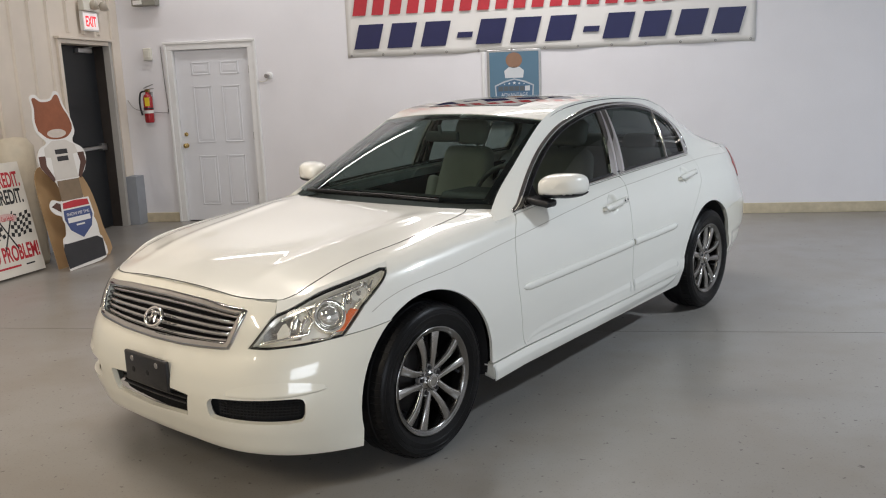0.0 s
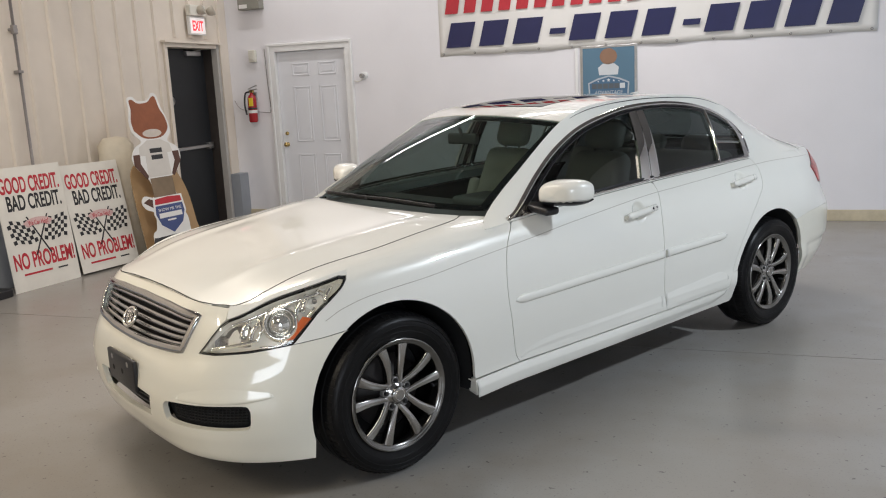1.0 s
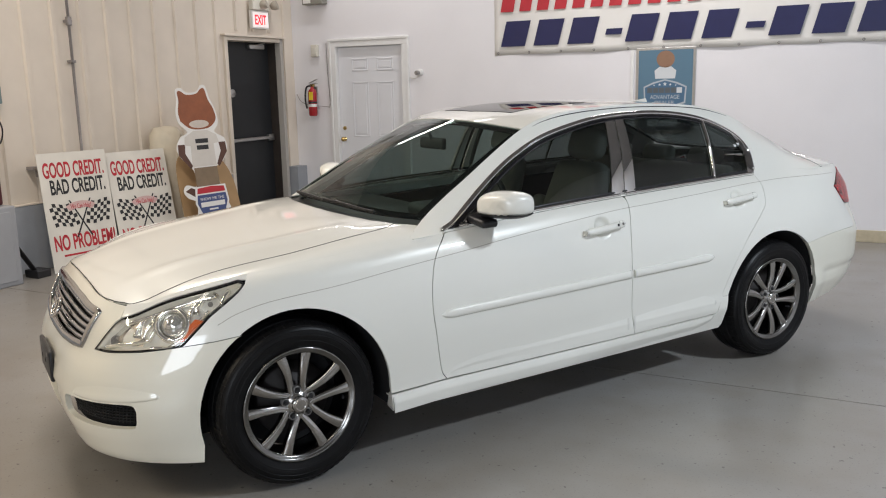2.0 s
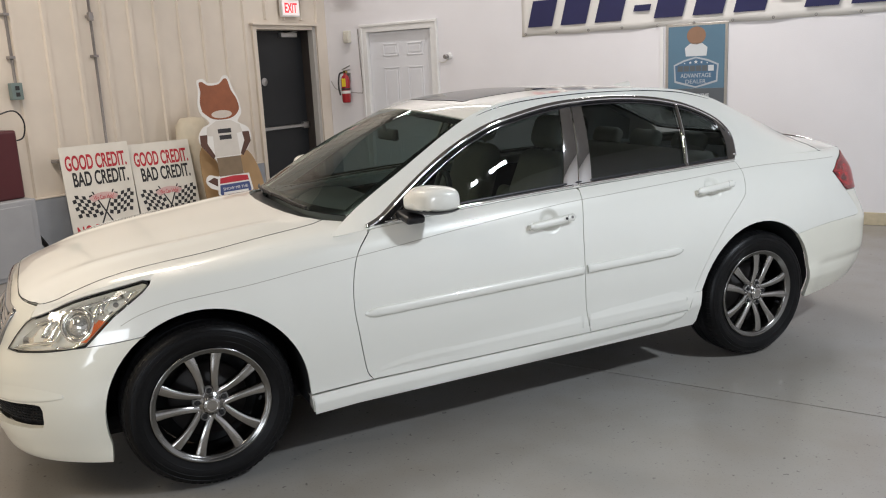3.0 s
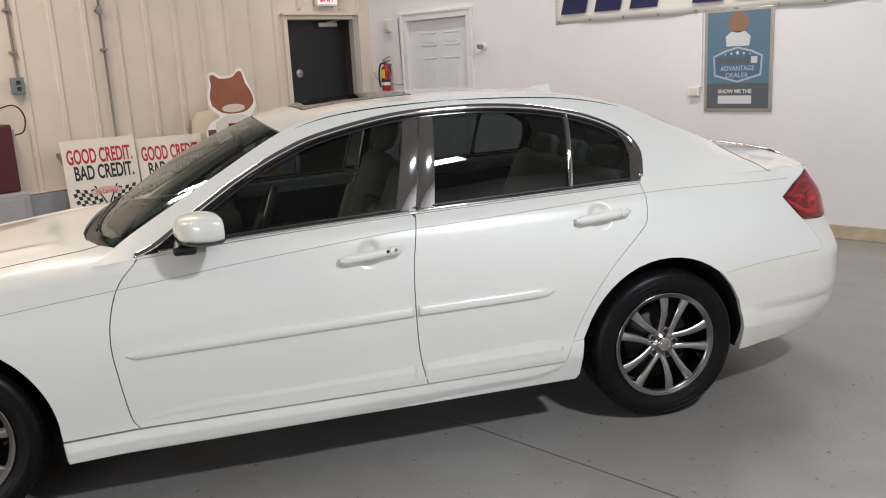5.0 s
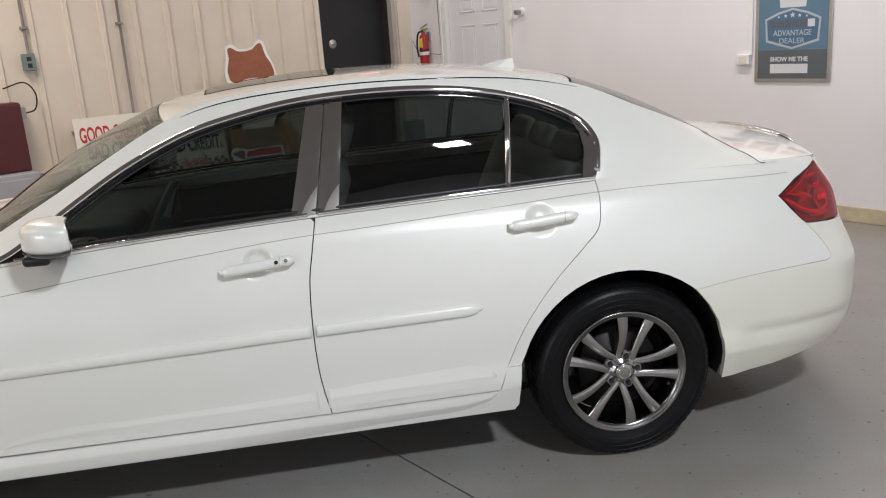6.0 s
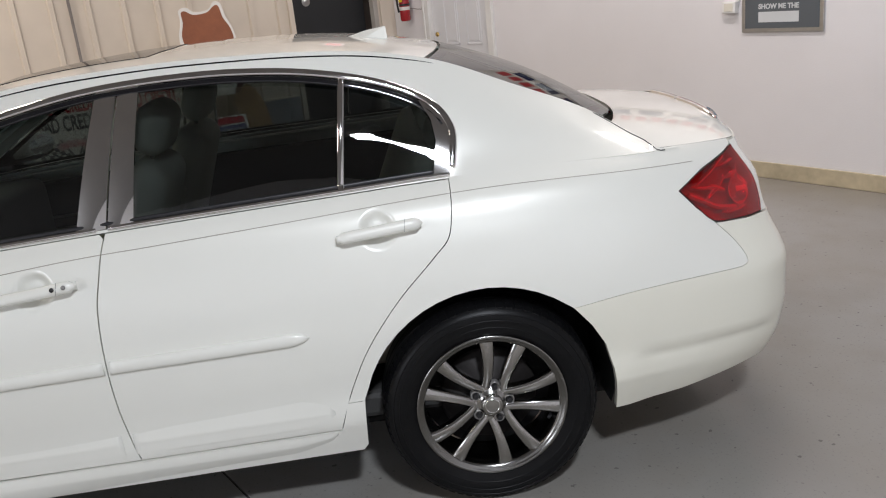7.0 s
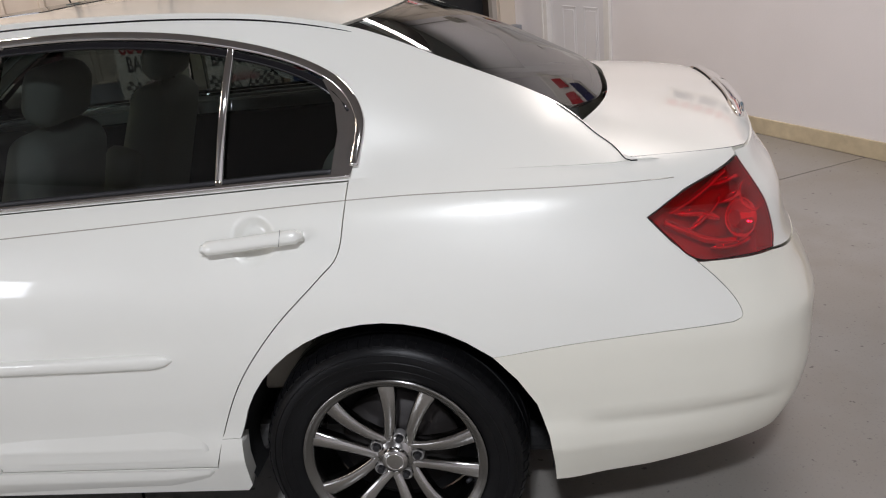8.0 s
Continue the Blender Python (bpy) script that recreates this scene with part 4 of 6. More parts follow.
# ---------------------------------------------------------------- the nose: grille, badge, plate holder, intakes
skin("grille_backing", GRILLE, full_ring, SHADOWBLACK, front_bumper, "", step=0.04, lift=-0.055, gap=-0.02)
grille = strip("grille", GRILLE, full_ring, .030, .010, DARKCHROME, car, "smoked chrome grille with curved slats", closed=True, lift=0.001)
for i in range(5):
    k = (i + .6) / 5.2
    zm, ze = .600 + .150 * k, .620 + .112 * k
    se = -.935 + .045 * k
    half = [(S0 + (se - S0) * t, zm + (ze - zm) * t * t) for t in np.linspace(0, 1, 14)]
    line = [(2 * S0 - a, b) for a, b in half[:0:-1]] + half
    strip("slat", line, full_ring, .0185, .015, DARKCHROME, grille, "", lift=-0.024)
# plain oval badge
bv = []
for a in range(48):
    t = 2 * math.pi * a / 48
    bv.append((-.754 + .020 * math.sin(t), -.012 + .056 * math.cos(t), .668 + .034 * math.sin(t)))
v, f = tube(bv, .0075, 10, True)
mesh_ob("badge", v, f, CHROME, grille, "plain chrome oval badge")
v, f = tube([(-.764, -.030, .648), (-.746, -.022, .686), (-.746, -.002, .686), (-.764, .006, .648)], .006, 8)
mesh_ob("badge_bar", v, f, CHROME, grille)
holder = part("plate_holder", box_bm(-.820, -.800, -.172, .142, .388, .520, .008), BLACK, car, "empty black number plate holder", True)
for y, z in ((-.10, .492), (.08, .492), (.075, .445), (-.03, .45)):
    v, f = lathe([(.013, -.003), (.012, .0), (.006, .001), (0, .0005)], 16, lambda p, q, h: (-.8205 - h, y + p, z + q))
    mesh_ob("bolt", v, f, HOUSING if z > .48 else SHADOWBLACK, holder)
part("plate_bracket", box_bm(-.802, -.758, -.12, .12, .41, .50, .006), BLACK, car)
for line in (FOG, both(FOG)):
    pocket = skin("fog_pocket", line, full_ring, SHADOWBLACK, front_bumper, "", step=0.04, lift=-0.045, gap=-0.03)
    c0 = np.mean(np.array(line), 0)
    for i in range(7):
        z = .343 + .0125 * i
        strip("mesh_bar", [(c0[0] - .175, z + .001 * i), (c0[0] + .175, z)], full_ring, .004, .004, SHADOWBLACK, pocket, "", lift=-.034)
    for i in range(22):
        s = c0[0] - .17 + .34 * i / 21
        strip("mesh_bar", [(s - .008, .336), (s + .008, .424)], full_ring, .0035, .003, SHADOWBLACK, pocket, "", lift=-.034)
skin("intake_backing", INTAKE, full_ring, SHADOWBLACK, front_bumper, "", step=0.04, lift=-0.06, gap=-0.045)
for z in (.342, .368, .392):
    strip("intake_bar", [(2 * S0 + 1.17, z), (S0, z - .004), (-1.17, z)], full_ring, .010, .008, BLACK, front_bumper, "", lift=-.035)

# ---------------------------------------------------------------- boot lip, aerial, exhaust, wipers
lip = [(float(ring(s, zb(s))[0]) - .030, float(ring(s, zb(s))[1]) - .012) for s in np.linspace(4.17, S1, 30)]
lip = lip + [(u, -v) for u, v in lip[-2::-1]]
strip("boot_spoiler", lip, boot_map, .048, .014, CHROME, car, "polished lip spoiler on the boot lid", taper=0.12)
fv = [(2.50, 0, 1.425), (2.68, .026, 1.405), (2.68, -.026, 1.405), (2.675, .005, 1.458), (2.675, -.005, 1.458), (2.60, .004, 1.449), (2.60, -.004, 1.449), (2.58, .022, 1.418), (2.58, -.022, 1.418)]
mesh_ob("roof_aerial", [(a, b, c) for a, b, c in fv], [(0, 7, 5), (0, 6, 8), (0, 5, 6), (7, 1, 3, 5), (8, 6, 4, 2), (5, 3, 4, 6), (1, 2, 4, 3), (0, 8, 2, 1, 7)], PAINT, car, "white shark-fin aerial", smooth=False)
for side in (1, -1):
    v, f = lathe([(.036, -.05), (.040, .0), (.042, .06), (.041, .066), (.037, .064), (.034, .0), (.0, -.04)], 32, lambda p, q, h: (3.775 + h, side * .50 + p * 1.15, .255 + q * .8))
    mesh_ob("exhaust_tip", v, f, CHROME, car, "chrome exhaust tip")
for v0, v1 in ((.46, -.10), (-.05, -.52)):
    pts = []
    for t in np.linspace(0, 1, 16):
        w = (v0 + (v1 - v0) * t) / .688
        q = screen_map(np.array([w]), np.array([.006 + .03 * t * (1 - t) + .004 * t]))[0]
        pts.append((q[0] - .006, -q[1], q[2] + .008))
    v, f = tube(pts, .005, 8)
    wiper = mesh_ob("wiper", v, f, BLACK, car, "black wiper arm and blade")
    v, f = tube([(p[0] - .004, p[1], p[2] - .007) for p in pts], .004, 6)
    mesh_ob("blade", v, f, RUBBER, wiper)

# ---------------------------------------------------------------- door mirrors
for mir in (False, True):
    sd = 1 if mir else -1
    verts, faces = [], []
    nu, nv = 24, 32
    for i in range(nu + 1):
        t = math.pi * i / nu
        for j in range(nv):
            a = 2 * math.pi * j / nv
            ca, sa = math.cos(a), math.sin(a)
            e = lambda x, p: math.copysign(abs(x) ** p, x)
            x = -math.cos(t)
            w = max(math.sin(t), 0) ** .52
            uu = .968 + .088 * (x if x < .62 else .62 + (x - .62) * .12)
            verts.append((uu + .032 * ca * w, sd * (.909 + .108 * e(ca, .64) * w), 1.044 + (.067 if sa > 0 else .048) * e(sa, .66 if sa > 0 else .5) * w + .006 * ca * w))
    for i in range(nu):
        for j in range(nv):
            faces.append((i * nv + j, i * nv + (j + 1) % nv, (i + 1) * nv + (j + 1) % nv, (i + 1) * nv + j))
    shell = mesh_ob("door_mirror", verts, faces, PAINT, car, "white door mirror on a black foot")
    under = [fc for fc in faces if max(verts[k][2] for k in fc) < 1.0260]
    used = sorted({k for fc in under for k in fc})
    where = {k: i for i, k in enumerate(used)}
    mesh_ob("mirror_base", [((verts[k][0] - .968) * 1.03 + .968, sd * ((abs(verts[k][1]) - .909) * 1.03 + .909), verts[k][2] - .006) for k in used], [tuple(where[k] for k in fc) for fc in under], BLACK, shell, "black lower trim")
    foot = box_bm(-.045, .04, -.075, .06, -.018, .018, .014, 3, None, Matrix.Translation((.905, sd * .815, .976)) @ Euler((sd * -.12, 0, 0)).to_matrix().to_4x4())
    part("mirror_foot", foot, BLACK, shell, "", True)
    v, f = lathe([(.001, 0), (.9, 0), (1, -.004)], 32, lambda p, q, h: (1.028 + .026 * p + h, sd * (.907 + p * .086), 1.052 + q * .048))
    mesh_ob("mirror_glass", v, f, CHROME, shell, "mirror glass")
    skin("window_corner", [(.715, .945), (.80, .953), (.95, .966), (.955, 1.072), (.87, 1.019), (.79, .968)], flank, GLOSSBLACK, car, "black mirror triangle", mirror=mir, step=0.03, lift=0.005, gap=0)

# ---------------------------------------------------------------- inside the car
skin("headliner", [(u, w) for u, w in roof_poly], roof_map, HEADLINER, car, "grey headliner", step=0.08, lift=-0.03, gap=0.03)
for mir in (False, True):
    skin("cabin_trim", [(u, z - .02) for u, z in up[4:-12]] + [(u, z + .03) for u, z in low if .80 < u < 3.2], flank, HEADLINER, car, "pale pillar trim", mirror=mir, step=0.05, holes=[shrink(dense(LOOP, .03), -.008)], lift=-0.03, depth=0.004)
    skin("door_lining", [(.78, .32), (1.6, .32), (2.36, .34), (2.5, .62), (2.72, .86), (2.76, 1.01), (1.8, .985), (.80, .925)], ring, DASHMAT, car, "dark door lining", mirror=mir, step=0.05, lift=-0.06)
    strip("armrest", [(1.0, .70), (1.4, .71), (1.66, .71)], ring, .07, .06, BEIGE, car, "beige armrest", mir, lift=-0.10)


def seat(u, v, name, rear=False):
    ob = part(name, box_bm(-.26, .26, -.25, .25, -.08, .09, .06, 3, None, Matrix.Translation((u, -v, .50))), BEIGE, car, "beige leather seat", True)
    lean = Matrix.Translation((u + .22, -v, .56)) @ Euler((0, math.radians(20), 0)).to_matrix().to_4x4()
    back = box_bm(-.07, .07, -.25, .25, -.02, .62, .065, 5)
    for q in back.verts:
        q.co.y *= 1 - .30 * max(q.co.z, 0) / .62
    back.transform(lean)
    part("seat_back", back, BEIGE, ob, "", True)
    for sg in (-1, 1):
        part("bolster", box_bm(-.10, .03, sg * .215 - .04, sg * .215 + .04, .04, .40, .035, 3, None, lean), BEIGE, ob, "", True)
        v2, f2 = tube([lean @ Vector((-.005, sg * .06, .60)), lean @ Vector((-.02, sg * .06, .70))], .007, 8)
        mesh_ob("headrest_post", v2, f2, CHROME, ob)
    part("headrest", box_bm(-.075, .035, -.125, .125, .63, .80, .053, 5, None, lean), BEIGE, ob, "", True)
    return ob


seat(1.45, .37, "driver_seat")
seat(1.45, -.37, "passenger_seat")
bench = part("rear_bench", box_bm(-.28, .25, -.66, .66, -.09, .09, .06, 3, None, Matrix.Translation((2.36, 0, .50))), BEIGE, car, "beige leather rear bench", True)
lean = Matrix.Translation((2.56, 0, .56)) @ Euler((0, math.radians(24), 0)).to_matrix().to_4x4()
part("bench_back", box_bm(-.07, .07, -.64, .64, -.02, .56, .06, 3, None, lean), BEIGE, bench, "", True)
for y in (-.38, 0, .38):
    part("headrest", box_bm(-.05, .04, y - .12, y + .12, .55, .66, .04, 3, None, lean), BEIGE, bench, "", True)
part("parcel_shelf", box_bm(2.80, 3.36, -.56, .56, .985, 1.03, .01), DASHMAT, car)
part("cabin_floor", box_bm(.70, 2.75, -.72, .72, .27, .36, .02), DASHMAT, car)
dash = part("dashboard", box_bm(.62, 1.10, -.68, .68, .62, .945, .05, 4), DASHMAT, car, "dark dashboard", True)
part("dash_hood", box_bm(.86, 1.12, -.56, -.20, .93, 1.0, .03, 3), DASHMAT, dash, "", True)
part("centre_console", box_bm(1.02, 1.75, -.12, .12, .36, .66, .03, 3), DASHMAT, car, "", True)
lean = Matrix.Translation((1.19, -.37, .93)) @ Euler((0, math.radians(-66), 0)).to_matrix().to_4x4()
v, f = tube([lean @ Vector((.185 * math.cos(a), .185 * math.sin(a), 0)) for a in np.linspace(0, 2 * math.pi, 41)[:-1]], .015, 10, True)
sw = mesh_ob("steering_wheel", v, f, DASHMAT, car, "dark leather steering wheel")
part("steering_boss", box_bm(-.06, .06, -.08, .08, -.03, .02, .02, 3, None, lean), DASHMAT, sw, "", True)
for a in (20, 160, 270):
    t = math.radians(a)
    v, f = tube([lean @ Vector((.04 * math.sin(t) * -1, .04 * math.cos(t), -.01)), lean @ Vector((-.18 * math.sin(t), .18 * math.cos(t), 0))], .014, 8)
    mesh_ob("steering_spoke", v, f, HOUSING, sw)
part("rear_view_mirror", box_bm(1.13, 1.16, -.12, .12, 1.235, 1.295, .012, 3, None, Euler((0, 0, 0)).to_matrix().to_4x4()), DASHMAT, car, "", True)
v, f = tube([(1.135, 0, 1.28), (1.12, 0, 1.33)], .010, 8)
mesh_ob("mirror_stalk", v, f, DASHMAT, car)

# ---------------------------------------------------------------- the room
XL, YB, XR, YF = -5.11, 9.70, 7.2, -5.0
WALL = mat("white_painted_wall", (0.775, 0.765, 0.785), 0.6, 0, 0, 0.04, 2.2, 0.25, 90)
CREAM = mat("cream_metal_siding", (0.70, 0.63, 0.54), 0.42, 0, 0, 0.10, 2.6, 0.05, 60)
BLOCK = mat("grey_painted_base", (0.30, 0.32, 0.35), 0.6, 0, 0, 0.10, 6, 0.25, 60)
TAN = mat("tan_skirting", (0.52, 0.45, 0.315), 0.5, 0, 0, 0.22, 14)
CEILM = mat("dull_grey_ceiling", (0.20, 0.19, 0.185), 0.8, 0, 0, 0.05, 2, 0.1, 40)
DOORWHITE = mat("white_door_paint", (0.74, 0.75, 0.78), 0.42, 0, 0, 0.03, 5, 0.05, 90)
TRIMWHITE = mat("white_trim_paint", (0.78, 0.78, 0.77), 0.45, 0, 0, 0.05, 12, 0.1, 90)
DOORBLACK = mat("black_door_paint", (0.013, 0.015, 0.018), 0.5, 0, 0, 0.15, 5, 0.1, 90)
BRASS = mat("worn_brass", (0.55, 0.40, 0.16), 0.25, 1.0, 0, 0.1, 60)
STEEL = mat("brushed_steel", (0.50, 0.50, 0.50), 0.32, 1.0, 0, 0.1, 40)
CONDUIT = mat("galvanised_conduit", (0.34, 0.32, 0.31), 0.45, 0.7, 0, 0.15, 30)
OFFWHITE = mat("off_white_plastic", (0.70, 0.68, 0.60), 0.4, 0, 0, 0.05, 20)
YELLOW = mat("yellow_tag", (0.85, 0.62, 0.03), 0.5, 0, 0, 0.05, 30)
CARD = mat("brown_cardboard", (0.40, 0.26, 0.13), 0.8, 0, 0, 0.1, 12, 0.2, 90)
CLOTH = mat("cream_cloth", (0.66, 0.60, 0.48), 0.85, 0, 0, 0.08, 14, 0.5, 60)
SIGNPAPER = mat("creamy_sign_board", (0.70, 0.67, 0.60), 0.55, 0, 0, 0.10, 5)
SIGNWHITE = mat("white_sign_board", (0.74, 0.73, 0.70), 0.5, 0, 0, 0.05, 5)
INKRED = mat("red_ink", (0.45, 0.022, 0.035), 0.5, 0, 0, 0.12, 25)
INKBLACK = mat("black_ink", (0.02, 0.02, 0.022), 0.5, 0, 0, 0.1, 25)
NAVY = mat("navy_ink", (0.010, 0.012, 0.075), 0.45, 0, 0, 0.12, 12)
VINYL = mat("white_vinyl_banner", (0.76, 0.745, 0.71), 0.45, 0, 0, 0.05, 4, 0.1, 40)


def floor_material():
    m = bpy.data.materials.new("grey_epoxy_floor")
    m.use_nodes = True
    nt = m.node_tree
    b = nt.nodes["Principled BSDF"]
    b.inputs["Specular IOR Level"].default_value = 0.42
    tc = nt.nodes.new("ShaderNodeTexCoord")

    def noise(scale, detail, lo, hi, a, z):
        n, k = nt.nodes.new("ShaderNodeTexNoise"), nt.nodes.new("ShaderNodeMapRange")
        n.inputs["Scale"].default_value, n.inputs["Detail"].default_value = scale, detail
        for key, value in (("From Min", lo), ("From Max", hi), ("To Min", a), ("To Max", z)):
            k.inputs[key].default_value = value
        nt.links.new(tc.outputs["Object"], n.inputs["Vector"])
        nt.links.new(n.outputs[0], k.inputs["Value"])
        return k.outputs[0]

    def blend(kind, fac, first, second):
        x = nt.nodes.new("ShaderNodeMix")
        x.data_type, x.blend_type = "RGBA", kind
        for slot, value in ((0, fac), (6, first), (7, second)):
            if isinstance(value, (float, tuple)):
                x.inputs[slot].default_value = value
            else:
                nt.links.new(value, x.inputs[slot])
        return x.outputs[2]

    col = blend("MIX", noise(0.55, 2, 0.35, 0.65, 0.0, 1.0), (0.255, 0.240, 0.215, 1), (0.303, 0.298, 0.285, 1))
    col = blend("MIX", noise(2.2, 5, 0.42, 0.72, 0.0, 0.6), col, (0.232, 0.206, 0.172, 1))
    col = blend("MIX", noise(95.0, 3, 0.60, 0.78, 0.0, 0.5), col, (0.13, 0.125, 0.118, 1))
    col = blend("MIX", noise(30.0, 3, 0.675, 0.72, 0.0, 0.6), col, (0.07, 0.065, 0.06, 1))
    nt.links.new(col, b.inputs["Base Color"])
    b.inputs["Roughness"].default_value = 0.26
    return m


FLOOR = floor_material()


def structure(name, bm, material, label, category, smooth=False):
    return tagged(part(name, bm, material, None, "", smooth), label, category, "", "structure")


# floor slabs, parted by two saw-cut joints
floor = structure("floor", box_bm(XL - .2, XR + .2, YF - .2, YB + .2, -.14, -.012), mat("dark_joint_filler", (0.03, 0.03, 0.03), 0.8, 0, 0, 0.2, 20), "sealed grey concrete floor in large slabs", "floor")
JX, JY, G = -.755, 5.175, .004
for x0, x1, y0, y1 in ((XL - .2, JX - G, JY + G, YB + .2), (JX + G, XR + .2, JY + G, YB + .2), (XL - .2, XR + .2, YF - .2, JY - G)):
    part("slab", box_bm(x0, x1, y0, y1, -.012, 0), FLOOR, floor, "speckled grey sealed concrete")
structure("ceiling", box_bm(XL - .2, XR + .2, YF - .2, YB + .2, CEIL, CEIL + .1), CEILM, "plain dull grey ceiling", "ceiling")
structure("wall_east", box_bm(XR, XR + .2, YF, YB, 0, CEIL), WALL, "white painted wall", "wall")
# unseen south wall with the opening of an assumed overhead door
south = structure("wall_south", box_bm(XL - .2, 1.2, YF - .2, YF, 0, CEIL), WALL, "white painted wall round an assumed overhead door", "wall")
part("wall_pier", box_bm(5.2, XR + .2, YF - .2, YF, 0, CEIL), WALL, south)
part("wall_lintel", box_bm(1.2, 5.2, YF - .2, YF, 3.0, CEIL), WALL, south)
overhead = structure("door_3", box_bm(1.2, 5.2, YF - .12, YF - .06, 0, 1.25), OFFWHITE, "closed overhead door with a row of panes, unseen and assumed", "overhead door")
part("door_section", box_bm(1.2, 5.2, YF - .12, YF - .06, 2.95, 3.0), OFFWHITE, overhead)
# panes glow to stand in for daylight behind the door
PANE = mat("glowing_daylight_pane", (0.8, 0.85, 0.9), 0.3, 0, 0, 0, glow=((0.86, 0.93, 1.0), 1.6))
for i in range(4):
    part("pane", box_bm(1.25 + i, 2.15 + i, YF - .11, YF - .09, 1.3, 2.9), PANE, overhead, "pane glowing for the assumed daylight")

# north wall with its doorway
WX0, WX1, WH = -4.435, -3.510, 2.045
north = structure("wall_north", box_bm(XL - .2, WX0 - .02, YB, YB + .16, 0, CEIL), WALL, "white painted plaster wall", "wall")
part("wall_section", box_bm(WX1 + .02, XR + .2, YB, YB + .16, 0, CEIL), WALL, north)
part("wall_section", box_bm(WX0 - .02, WX1 + .02, YB, YB + .16, WH + .02, CEIL), WALL, north)
part("wall_backing", box_bm(WX0 - .1, WX1 + .1, YB + .17, YB + .2, 0, WH + .2), DOORBLACK, north)
structure("baseboard", box_bm(-3.43, XR, YB - .016, YB, 0, .115, .005), TAN, "scuffed tan skirting board", "baseboard")
structure("baseboard_corner", box_bm(XL + .14, WX0 - .10, YB - .016, YB, 0, .115, .005), TAN, "scuffed tan skirting board", "baseboard")

# white six-panel door
door = structure("door_1", box_bm(WX0, WX1, YB + .03, YB + .068, .012, WH, .002), DOORWHITE, "closed white six-panel door", "door")
DW, DX = WX1 - WX0, WX0
for x0, x1 in ((.20, .43), (.555, .785)):
    for z0, z1 in ((.20, .80), (.955, 1.625), (1.755, 1.905)):
        fr = bmesh.new()
        for a, b, c, d in ((x0, x1, z0, z0 + .016), (x0, x1, z1 - .016, z1), (x0, x0 + .016, z0, z1), (x1 - .016, x1, z0, z1)):
            box_bm(DX + a, DX + b, YB + .0235, YB + .031, c, d, .003, 1, fr)
        pn = part("panel", fr, DOORWHITE, door)
        part("panel_field", box_bm(DX + x0 + .034, DX + x1 - .034, YB + .025, YB + .031, z0 + .034, z1 - .034, .005, 2), DOORWHITE, pn)
for x, z, r in ((WX0 + .062, 1.06, .024), (WX0 + .058, .925, .027)):
    v, f = lathe([(r, 0), (r, -.006), (r * .55, -.010), (r * .5, -.028), (r * 1.0, -.038), (r * 1.08, -.052), (r * .8, -.066), (0, -.070)] if z < 1 else [(r, 0), (r, -.010), (r * .8, -.018), (0, -.019)],
                 24, lambda p, q, h: (x + p, YB + .03 + h, z + q))
    mesh_ob("door_knob" if z < 1 else "deadbolt", v, f, BRASS, door, "worn brass knob" if z < 1 else "brass deadbolt")
for z in (.30, 1.02, 1.80):
    part("hinge", box_bm(WX1 - .014, WX1 + .012, YB + .012, YB + .034, z - .045, z + .045, .003), STEEL, door)
casing = structure("trim_1", box_bm(WX0 - .105, WX0 - .005, YB - .022, YB, 0, WH + .005, .004), TRIMWHITE, "white moulded door casing", "trim")
for a, b in ((WX0 - .100, WX0 - .070), (WX1 + .070, WX1 + .100)):
    part("casing_bead", box_bm(a, b, YB - .032, YB - .020, 0, WH + .09, .006, 2), TRIMWHITE, casing)
part("casing_side", box_bm(WX1 + .005, WX1 + .105, YB - .022, YB, 0, WH + .005, .004), TRIMWHITE, casing)
part("casing_head", box_bm(WX0 - .105, WX1 + .105, YB - .022, YB, WH + .005, WH + .10, .004), TRIMWHITE, casing)
part("casing_head_bead", box_bm(WX0 - .11, WX1 + .11, YB - .034, YB - .020, WH + .07, WH + .102, .006, 2), TRIMWHITE, casing)
for a, b in ((WX0 - .022, WX0 - .003), (WX1 + .003, WX1 + .022)):
    part("jamb", box_bm(a, b, YB - .004, YB + .15, 0, WH + .02), TRIMWHITE, casing)
part("jamb_head", box_bm(WX0 - .003, WX1 + .003, YB - .004, YB + .15, WH + .003, WH + .022), TRIMWHITE, casing)

# ribbed metal west wall with the doorway of the dark exit door
BY0, BY1, BH = 8.475, 9.42, 2.115
west = structure("wall_west", box_bm(XL - .2, XL, YF, BY0 - .06, 0, CEIL), CREAM, "cream ribbed metal siding", "wall")
part("wall_section", box_bm(XL - .2, XL, BY0 - .06, BY1 + .06, BH + .05, CEIL), CREAM, west)
part("wall_section", box_bm(XL - .2, XL, BY1 + .06, YB, 0, CEIL), CREAM, west)
part("wall_backing", box_bm(XL - .3, XL - .215, BY0 - .2, BY1 + .2, 0, BH + .2), DOORBLACK, west)


def rib(y, wide, tall, z0=.60):
    verts, faces = [], []
    for z in (z0, CEIL):
        for a, h in ((-.5, 0), (-.30, 1), (.30, 1), (.5, 0)):
            verts.append((XL + .001 + tall * h, y + wide * a, z))
    faces = [(0, 1, 5, 4), (1, 2, 6, 5), (2, 3, 7, 6), (0, 3, 2, 1)]
    return mesh_ob("rib", verts, faces, CREAM, west, "", False)


